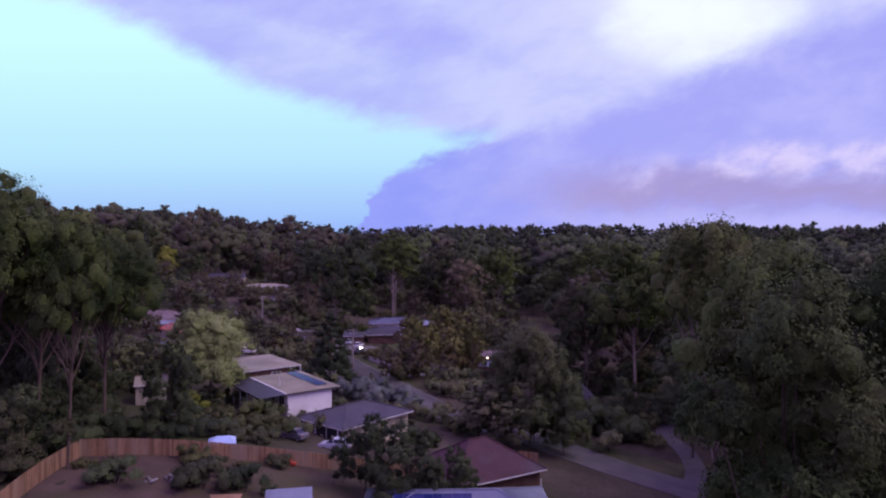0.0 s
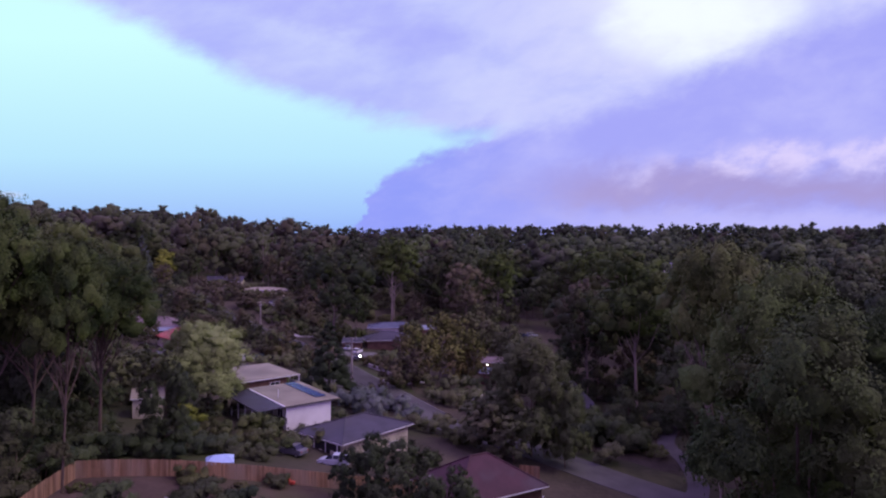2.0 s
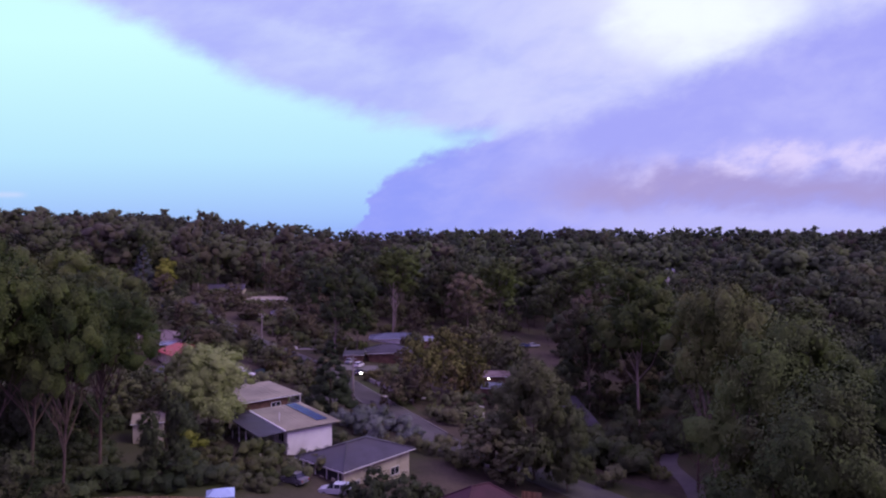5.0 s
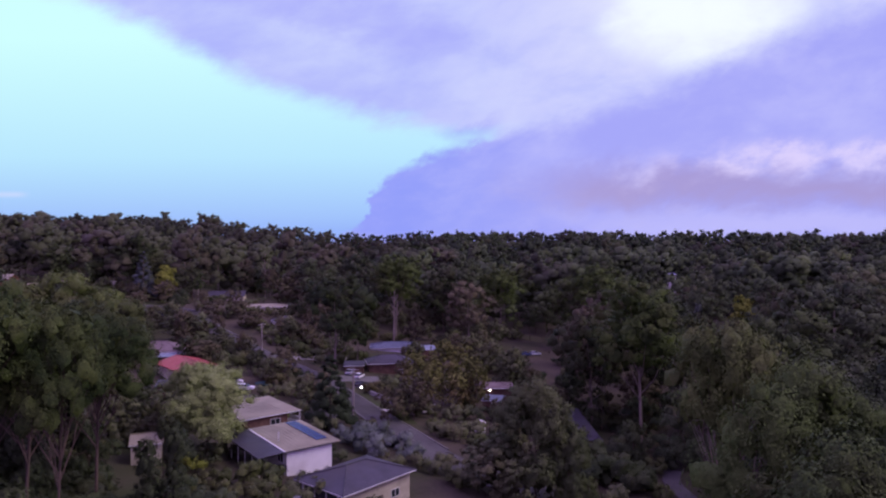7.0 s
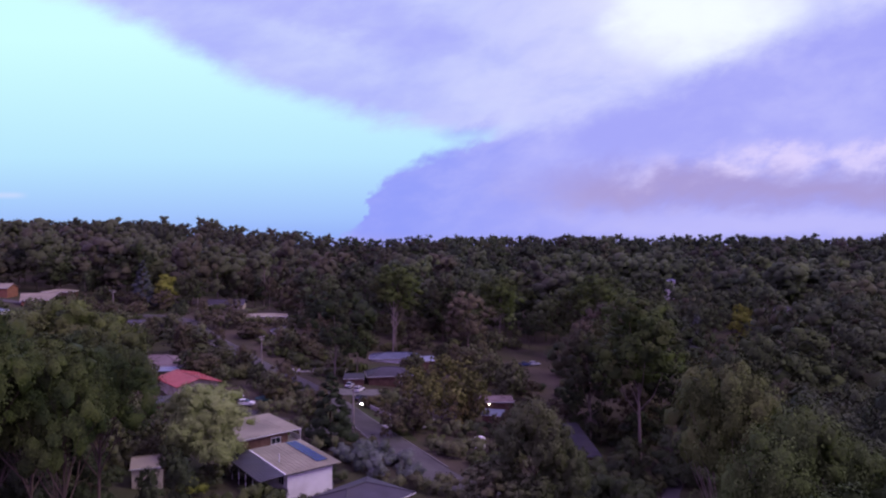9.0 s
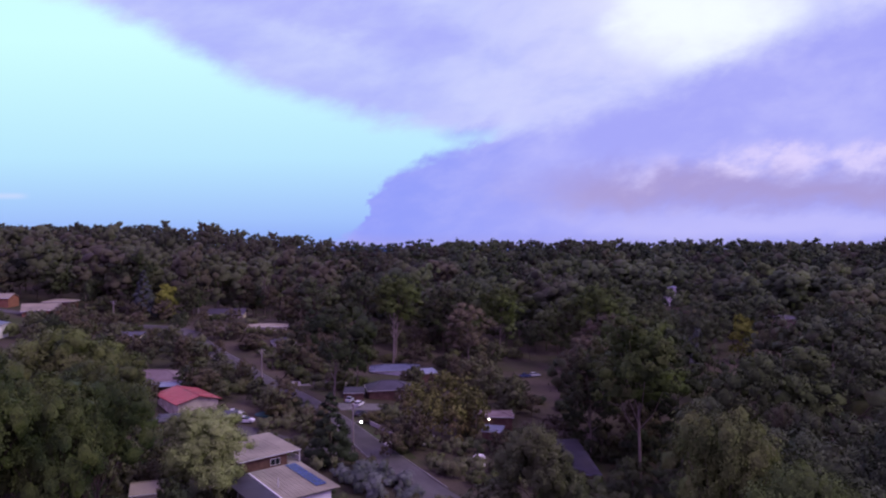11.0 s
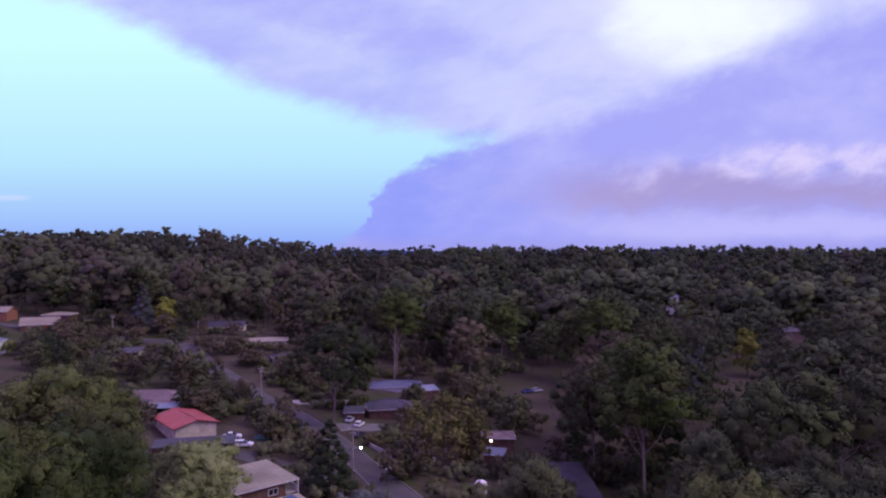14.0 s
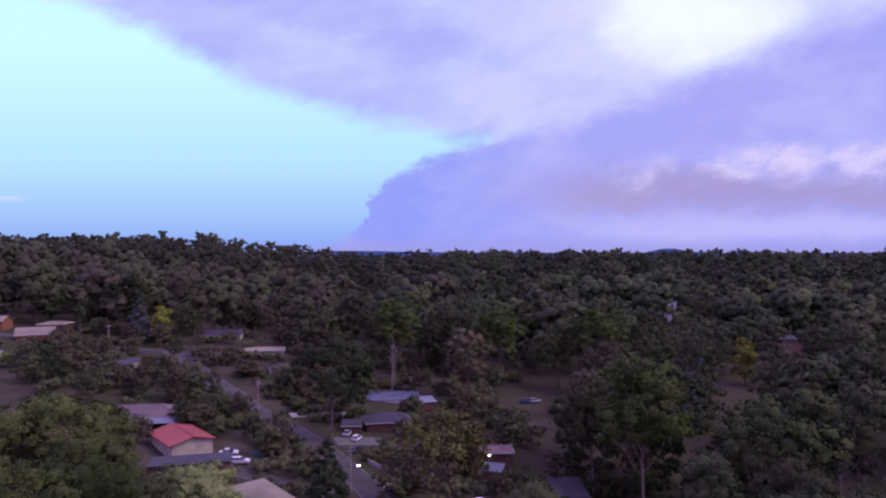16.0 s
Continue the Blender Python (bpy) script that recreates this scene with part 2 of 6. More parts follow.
M = {
    "ground": surface("dry_ground", (0.034, 0.032, 0.022), (0.092, 0.076, 0.056), 0.09, 1.4, 0.95, 0.1, stain=(0.045, 0.055, 0.022), bump=0.4),
    "dirt": surface("bare_dirt", (0.048, 0.034, 0.027), (0.105, 0.076, 0.062), 0.25, 3.0, 0.95, 0.1, stain=(0.07, 0.065, 0.035), bump=0.4),
    "lawn": surface("dry_lawn", (0.032, 0.038, 0.019), (0.080, 0.078, 0.042), 0.3, 4.0, 0.95, 0.1, stain=(0.05, 0.065, 0.025), bump=0.4),
    "asphalt": surface("worn_asphalt", (0.056, 0.053, 0.053), (0.104, 0.099, 0.096), 0.22, 6.0, 0.85, 0.25, stain=(0.048, 0.044, 0.043), bump=0.2),
    "kerb": surface("weathered_kerb", (0.10, 0.097, 0.094), (0.19, 0.185, 0.18), 0.6, 7.0, 0.9, 0.2),
    "concrete": surface("pale_concrete", (0.26, 0.25, 0.23), (0.44, 0.42, 0.39), 0.5, 6.0, 0.85, 0.25, stain=(0.2, 0.19, 0.17)),
    "paling": surface("fence_timber", (0.155, 0.088, 0.050), (0.33, 0.200, 0.120), 1.2, 10.0, 0.85, 0.2, per_object=0.5, stretch=(1, 1, 0.25), stain=(0.27, 0.195, 0.14)),
    "timber": surface("weathered_timber", (0.07, 0.055, 0.045), (0.19, 0.155, 0.125), 2.0, 14.0, 0.85, 0.2, stretch=(1, 1, 0.2)),
    "pole": surface("grey_pole_timber", (0.20, 0.175, 0.155), (0.38, 0.34, 0.31), 1.5, 9.0, 0.85, 0.2, stretch=(1, 1, 0.2)),
    "bark_pale": surface("pale_gum_bark", (0.11, 0.088, 0.07), (0.30, 0.25, 0.21), 0.6, 5.0, 0.85, 0.2, stretch=(1, 1, 0.3)),
    "bark": surface("brown_bark", (0.045, 0.035, 0.028), (0.17, 0.125, 0.095), 0.7, 6.0, 0.9, 0.15, stretch=(1, 1, 0.3)),
    "gum": foliage("gum_leaves", (0.022, 0.039, 0.010), (0.086, 0.122, 0.026), (0.059, 0.066, 0.019)),
    "olive_gum": foliage("olive_gum_leaves", (0.027, 0.046, 0.012), (0.116, 0.145, 0.038), (0.080, 0.084, 0.030)),
    "dark_gum": foliage("dark_gum_leaves", (0.021, 0.031, 0.015), (0.073, 0.092, 0.041), (0.062, 0.060, 0.031)),
    "russet_gum": foliage("russet_gum_leaves", (0.044, 0.040, 0.024), (0.118, 0.104, 0.058), (0.094, 0.076, 0.046)),
    "lime": foliage("light_green_leaves", (0.145, 0.193, 0.072), (0.238, 0.288, 0.102), (0.200, 0.230, 0.085)),
    "olive": foliage("olive_autumn_leaves", (0.085, 0.094, 0.028), (0.225, 0.235, 0.070), (0.165, 0.128, 0.058)),
    "golden": foliage("golden_leaves", (0.112, 0.132, 0.022), (0.272, 0.300, 0.050)),
    "grey_leaf": foliage("grey_green_leaves", (0.060, 0.074, 0.064), (0.150, 0.168, 0.150)),
    "conifer": foliage("conifer_needles", (0.017, 0.026, 0.013), (0.044, 0.061, 0.027)),
    "hedge": foliage("hedge_leaves", (0.036, 0.048, 0.016), (0.098, 0.112, 0.040), (0.088, 0.080, 0.034)),
    "far_leaf": foliage("far_forest_leaves", (0.024, 0.036, 0.017), (0.064, 0.083, 0.038), (0.053, 0.048, 0.033), 0.075, 0.9, 0.5, 0.06),
    "far_dark": foliage("far_dark_leaves", (0.016, 0.027, 0.013), (0.040, 0.054, 0.025), (0.036, 0.038, 0.023), 0.075, 0.9, 0.5, 0.06),
    "far_olive": foliage("far_olive_leaves", (0.027, 0.042, 0.014), (0.072, 0.094, 0.034), (0.058, 0.061, 0.028), 0.075, 0.9, 0.5, 0.06),
    "hill_leaf": foliage("hillside_leaves", (0.025, 0.030, 0.016), (0.066, 0.076, 0.036), (0.052, 0.050, 0.030), 0.075, 0.9, 0.5, 0.06),
    "hill_brown": foliage("hillside_brown_leaves", (0.028, 0.028, 0.018), (0.070, 0.066, 0.038), (0.058, 0.050, 0.033), 0.075, 0.9, 0.5, 0.06),
    "blue_leaf": foliage("blue_grey_needles", (0.044, 0.054, 0.050), (0.088, 0.104, 0.098)),
    "garden_leaf": foliage("garden_leaves", (0.038, 0.047, 0.023), (0.118, 0.128, 0.060), (0.094, 0.088, 0.046)),
    "garden_green": foliage("bright_garden_leaves", (0.036, 0.051, 0.023), (0.105, 0.125, 0.052), (0.081, 0.091, 0.039)),
    "near_gum": foliage("near_gum_leaves", (0.022, 0.038, 0.011), (0.082, 0.118, 0.030), (0.060, 0.072, 0.024)),
    "mid_gum": foliage("forest_gum_leaves", (0.020, 0.030, 0.012), (0.062, 0.082, 0.026), (0.048, 0.050, 0.022)),
    # the blue of aerial haze is mixed into this base colour
    "hazed_hill": surface("haze_tinted_hill", (0.04, 0.075, 0.15), (0.06, 0.105, 0.20), 0.004, 0.05, 1.0, 0.0, bump=0.0),
    "white_wall": surface("white_render", (0.76, 0.75, 0.73), (0.88, 0.87, 0.85), 0.6, 6.0, 0.8, 0.25, stain=(0.70, 0.68, 0.65)),
    "cream_wall": surface("cream_brick", (0.40, 0.36, 0.27), (0.60, 0.55, 0.43), 0.8, 8.0, 0.85, 0.2, stain=(0.36, 0.32, 0.25)),
    "brown_wall": surface("brown_brick", (0.085, 0.048, 0.036), (0.19, 0.115, 0.085), 0.9, 9.0, 0.9, 0.2),
    "brick_pale": surface("pale_brown_brick", (0.17, 0.12, 0.10), (0.30, 0.22, 0.19), 0.9, 9.0, 0.9, 0.2),
    "orange_wall": surface("orange_brick", (0.202, 0.089, 0.051), (0.346, 0.170, 0.101), 0.9, 9.0, 0.9, 0.2),
    "tan_roof": surface("tan_roof_sheet", (0.205, 0.182, 0.122), (0.300, 0.272, 0.188), 0.35, 5.0, 0.55, 0.35, stain=(0.180, 0.160, 0.108)),
    "slate_roof": surface("dark_slate_roof", (0.030, 0.028, 0.038), (0.065, 0.060, 0.083), 0.4, 6.0, 0.6, 0.35, stain=(0.053, 0.048, 0.056)),
    "blue_roof": surface("blue_grey_sheet_roof", (0.070, 0.084, 0.122), (0.126, 0.143, 0.202), 0.5, 6.0, 0.45, 0.4),
    "pale_blue_roof": surface("pale_zinc_roof", (0.134, 0.157, 0.212), (0.205, 0.233, 0.292), 0.5, 6.0, 0.4, 0.45),
    "maroon_roof": surface("maroon_tile_roof", (0.039, 0.013, 0.021), (0.070, 0.024, 0.036), 0.5, 6.0, 0.65, 0.3, stain=(0.064, 0.041, 0.052)),
    "red_roof": surface("red_sheet_roof", (0.28, 0.045, 0.048), (0.40, 0.085, 0.085), 0.4, 5.0, 0.5, 0.35, stain=(0.25, 0.06, 0.06)),
    "brown_roof": surface("brown_tile_roof", (0.10, 0.075, 0.075), (0.20, 0.155, 0.15), 0.5, 6.0, 0.7, 0.3, stain=(0.14, 0.105, 0.10)),
    "trim": surface("white_trim", (0.62, 0.62, 0.62), (0.80, 0.80, 0.80), 1.0, 8.0, 0.6, 0.3),
    "dark_trim": surface("dark_trim", (0.04, 0.04, 0.045), (0.08, 0.08, 0.085), 1.0, 8.0, 0.6, 0.3),
    "solar": surface("solar_cells", (0.010, 0.016, 0.085), (0.018, 0.032, 0.15), 0.8, 6.0, 0.25, 0.4, bump=0.0, per_object=0.2),
    "alu": surface("aluminium", (0.5, 0.5, 0.52), (0.65, 0.65, 0.67), 2.0, 10.0, 0.35, 0.5, metal=0.8),
    "tarp": surface("white_canvas", (0.341, 0.462, 0.680), (0.429, 0.564, 0.782), 0.8, 4.0, 0.75, 0.2),
    "window": glass("window_glass"),
    "car_glass": glass("car_glass", (0.012, 0.016, 0.03)),
    "car_white": surface("white_car_paint", (0.66, 0.66, 0.69), (0.78, 0.78, 0.80), 1.0, 4.0, 0.25, 0.5, bump=0.0),
    "car_silver": surface("silver_car_paint", (0.34, 0.36, 0.42), (0.46, 0.48, 0.54), 1.0, 4.0, 0.25, 0.5, bump=0.0),
    "car_grey": surface("grey_car_paint", (0.12, 0.12, 0.14), (0.19, 0.19, 0.21), 1.0, 4.0, 0.3, 0.5, bump=0.0),
    "car_blue": surface("dark_blue_car_paint", (0.03, 0.045, 0.13), (0.06, 0.08, 0.19), 1.0, 4.0, 0.25, 0.5, bump=0.0),
    "car_dark": surface("charcoal_car_paint", (0.03, 0.03, 0.035), (0.06, 0.06, 0.065), 1.0, 4.0, 0.25, 0.5, bump=0.0),
    "tyre": surface("tyre_rubber", (0.015, 0.015, 0.015), (0.03, 0.03, 0.03), 4.0, 20.0, 0.9, 0.2),
    "rim": surface("alloy_rim", (0.4, 0.4, 0.4), (0.55, 0.55, 0.55), 4.0, 20.0, 0.35, 0.5, metal=0.7),
    "tail": surface("red_lens", (0.30, 0.02, 0.02), (0.40, 0.03, 0.03), 4.0, 20.0, 0.25, 0.5, bump=0.0),
    "head": surface("clear_lens", (0.6, 0.6, 0.62), (0.75, 0.75, 0.77), 4.0, 20.0, 0.15, 0.6, bump=0.0),
    "lamp": glow("lit_lamp", (1.0, 0.96, 0.84), 14.0),
    "plastic_red": surface("red_plastic", (0.35, 0.05, 0.03), (0.5, 0.08, 0.05), 2.0, 8.0, 0.5, 0.4),
    "teal": surface("teal_cover", (0.012, 0.05, 0.045), (0.03, 0.09, 0.08), 1.0, 6.0, 0.7, 0.3),
    "flower": surface("white_blossom", (0.22, 0.22, 0.20), (0.50, 0.48, 0.47), 2.0, 8.0, 0.8, 0.2, per_island=0.3),
}

# ---- mesh helpers ----
def mesh_ob(name, verts, faces, mat, parent=None, label="", smooth=False):
    me = bpy.data.meshes.new(name)
    me.from_pydata([tuple(v) for v in verts], [], faces)
    me.materials.append(mat)
    if smooth:
        me.polygons.foreach_set("use_smooth", [True] * len(me.polygons))
    ob = new(name, me)
    ob.parent = parent
    if label:
        tagged(ob, label)
    return ob


def part(name, bm, mat, parent=None, label="", bevel=0.0):
    """Links a bmesh as one mesh object under a thing or part."""
    if bevel:
        bmesh.ops.bevel(bm, geom=bm.edges[:], offset=bevel, segments=1, affect="EDGES", clamp_overlap=True)
    bmesh.ops.recalc_face_normals(bm, faces=bm.faces[:])
    me = bpy.data.meshes.new(name)
    bm.to_mesh(me)
    bm.free()
    me.materials.append(mat)
    ob = new(name, me)
    ob.parent = parent
    if label:
        tagged(ob, label)
    return ob


def box(cx, cy, cz, sx, sy, sz, bm=None, turn=None):
    bm = bm or bmesh.new()
    mt = Matrix.Translation((cx, cy, cz)) @ (turn or Matrix()) @ Matrix.Diagonal((sx, sy, sz, 1))
    bmesh.ops.create_cube(bm, size=1.0, matrix=mt)
    return bm


def slab(points, thick, bm=None):
    """A plate under a convex polygon of corner points, thick metres deep."""
    bm = bm or bmesh.new()
    top = [bm.verts.new(p) for p in points]
    low = [bm.verts.new((p[0], p[1], p[2] - thick)) for p in points]
    bm.faces.new(top)
    bm.faces.new(low[::-1])
    for i in range(len(top)):
        j = (i + 1) % len(top)
        bm.faces.new((top[j], top[i], low[i], low[j]))
    return bm


def tube(path, radii, sides=7, bm=None):
    """A tapered tube along a path, closed at both ends."""
    bm = bm or bmesh.new()
    rings = []
    for i, p in enumerate(path):
        p = Vector(p)
        d = (Vector(path[min(i + 1, len(path) - 1)]) - Vector(path[max(i - 1, 0)])).normalized()
        a = d.orthogonal().normalized() if abs(d.z) < 0.95 else Vector((1, 0, 0))
        b = d.cross(a).normalized()
        a = b.cross(d)
        rings.append([bm.verts.new(p + radii[i] * (math.cos(6.2832 * k / sides) * a + math.sin(6.2832 * k / sides) * b)) for k in range(sides)])
    for r, s in zip(rings, rings[1:]):
        for k in range(sides):
            bm.faces.new((r[k], r[(k + 1) % sides], s[(k + 1) % sides], s[k]))
    bm.faces.new(rings[0][::-1])
    bm.faces.new(rings[-1])
    return bm


def thing(name, m, label, category, group="", kind=""):
    ob = new(name)
    ob.matrix_world = m
    ob.empty_display_size = 0.2
    return tagged(ob, label, category, group, kind)


# ---- terrain ----
def ease(a, b, x):
    t = max(0.0, min(1.0, (x - a) / (b - a)))
    return t * t * (3 - 2 * t)


def ground_z(x, y):
    """A side of a valley that falls to the right, ridges beyond, and far low hills."""
    z = -1.5 - 0.13 * max(min(x, 40), -255)
    z += 4.5 * math.exp(-((x + 30) ** 2 + (y - 70) ** 2) / 900) + 2.5 * math.exp(-((x + 36) ** 2 + (y - 50) ** 2) / 400)
    z += 6 * math.exp(-((x + 75) ** 2 + (y - 290) ** 2) / 45 ** 2)
    z += 0.06 * max(0, min(y, 600) - 180) * ease(-100, 50, x)
    z += (15 - 4 * ease(-100, 50, x)) * math.exp(-((y - 750) / 180) ** 2)
    if y > 850:
        k = ease(850, 1500, y)
        z = z * (1 - k) + k * (5 + 37 * ease(1500, 4500, y))
    return z


def steps(fine_lo, fine_hi, d, lo, hi):
    vals = [fine_lo + d * i for i in range(int((fine_hi - fine_lo) / d) + 1)]
    s = d
    while vals[-1] < hi:
        s *= 1.25
        vals.append(min(hi, vals[-1] + s))
    s, out = d, []
    at = fine_lo
    while at > lo:
        s *= 1.25
        at = max(lo, at - s)
        out.append(at)
    return out[::-1] + vals


gx, gy = steps(-200, 220, 3.0, -4800, 4800), steps(-10, 420, 3.0, -900, 4850)
gverts = [(x, y, ground_z(x, y)) for y in gy for x in gx]
nx = len(gx)
gfaces = [(j * nx + i, j * nx + i + 1, (j + 1) * nx + i + 1, (j + 1) * nx + i) for j in range(len(gy) - 1) for i in range(nx - 1)]
tagged(mesh_ob("ground", gverts, gfaces, M["ground"], smooth=True), "dry grass and leaf litter on a valley slope", "ground", kind="structure")


def strip(name, centre, width, mat, lift, label, category, thick=0.35, crown=0.0, narrow=None):
    """A road or path that follows the ground along a smooth line through the given points."""
    pts = [Vector(p) for p in centre]
    line = []
    for i in range(len(pts) - 1):
        p0, p1, p2, p3 = pts[max(i - 1, 0)], pts[i], pts[i + 1], pts[min(i + 2, len(pts) - 1)]
        n = max(2, int((p2 - p1).length / 2.5))
        for k in range(n):
            t = k / n
            line.append(0.5 * ((2 * p1) + (p2 - p0) * t + (2 * p0 - 5 * p1 + 4 * p2 - p3) * t * t + (3 * p1 - p0 - 3 * p2 + p3) * t ** 3))
    line.append(pts[-1])
    verts, faces = [], []
    for i, p in enumerate(line):
        d = (line[min(i + 1, len(line) - 1)] - line[max(i - 1, 0)]).normalized()
        s = Vector((-d.y, d.x))
        wide = width if narrow is None else width + (narrow - width) * ease(120, 165, p.y)
        for k in (-0.5, -0.25, 0, 0.25, 0.5):
            q = p + s * wide * k
            verts.append((q.x, q.y, max(ground_z(q.x, q.y), ground_z(p.x, p.y) - 0.25) + lift + crown * (1 - 4 * k * k)))
        for k in (0.5, -0.5):
            q = p + s * wide * k
            verts.append((q.x, q.y, ground_z(q.x, q.y) - thick))
    for i in range(len(line) - 1):
        a, b = i * 7, (i + 1) * 7
        for k in range(4):
            faces.append((a + k, b + k, b + k + 1, a + k + 1))
        faces += [(a + 4, b + 4, b + 5, a + 5), (a + 6, b + 6, b, a)]
    ob = mesh_ob(name, verts, faces, mat, smooth=False)
    return tagged(ob, label, category, kind="structure"), line


road_line = [(60, 84), (44, 95), (29, 105.5), (16, 116.5), (0, 127.5), (-10.2, 144), (-18.5, 158), (-31.5, 178.5), (-46, 195.5), (-57.5, 206.5), (-69, 221), (-81, 234), (-92.5, 248), (-104, 262), (-130, 268), (-180, 270), (-240, 262)]
road, road_pts = strip("road", road_line, 9.0, M["asphalt"], 0.10, "worn grey asphalt street winding up the hill", "road", crown=0.06, narrow=6.8)


def offset_line(pts, d, i0, i1):
    out = []
    for i in range(i0, i1, 3):
        t = (pts[i + 1] - pts[i - 1]).normalized()
        k = d * (1.55 - 0.55 * ease(120, 165, pts[i].y))
        out.append((pts[i].x - t.y * k, pts[i].y + t.x * k))
    return out


n_road = len(road_pts)
for side in (-3.55, 3.55):
    strip("kerb", offset_line(road_pts, side, int(n_road * 0.20), int(n_road * 0.72)), 0.35, M["kerb"], 0.22, "weathered concrete kerb along the street", "kerb")
strip("side_path", [(38, 99), (42.5, 108), (45, 120), (45, 131), (49, 140), (56, 150)], 3.4, M["asphalt"], 0.08, "grey gravel side lane between trees", "path")
strip("driveway", [(-21, 150), (-34, 151), (-46, 155), (-58, 158)], 6.0, M["asphalt"], 0.07, "dark asphalt driveway beside the red-roofed house", "driveway")
strip("driveway", [(-14.5, 158), (-6, 163), (-4, 172)], 3.6, M["concrete"], 0.16, "pale concrete driveway", "driveway")
strip("driveway", [(-30, 187), (-24, 189.5), (-17, 192)], 6.5, M["kerb"], 0.12, "grey driveway in front of the carport", "driveway")
strip("driveway", [(-47, 206), (-38, 211), (-30, 214)], 4.5, M["concrete"], 0.12, "pale concrete driveway", "driveway")
strip("verge", [(-24.5, 184), (-34, 197), (-41, 204)], 4.0, M["lawn"], 0.06, "dry grass verge beside the street", "verge")
strip("verge", [(-8, 150), (-13.5, 162), (-20, 172), (-24, 181)], 4.5, M["lawn"], 0.06, "dry grass verge beside the street", "verge")
strip("lawn", [(15, 124), (27, 116.5), (40, 108)], 9.0, M["lawn"], 0.05, "patchy lawn between the street and the lane", "lawn")
strip("yard", [(-36, 56), (-22, 62), (-8, 70)], 24.0, M["dirt"], 0.05, "bare brown dirt yard inside the fence", "yard", thick=0.2)
strip("paddock", [(-150, 905), (-60, 880), (60, 905)], 60.0, M["lawn"], 0.3, "pale grass paddock beyond the forest", "paddock")

# ---- houses ----
def window_in(parent, x, y, z, w, h, turn, frame_mat):
    """A window with a raised frame and a recessed pane, facing local -y after the turn."""
    win = new("window")
    win.parent = parent
    win.matrix_local = Matrix.Translation((x, y, z)) @ Matrix.Rotation(turn, 4, "Z")
    bm = bmesh.new()
    for dx, dz, sx, sz in ((-w / 2, 0, 0.09, h + 0.09), (w / 2, 0, 0.09, h + 0.09), (0, h / 2, w, 0.09), (0, -h / 2, w, 0.09), (0, 0, 0.06, h)):
        box(dx, -0.04, dz, sx, 0.09, sz, bm)
    part("window_frame", bm, frame_mat, win)
    part("pane", box(0, -0.015, 0, w - 0.08, 0.02, h - 0.08), M["window"], win)
    return win


HOUSES = []


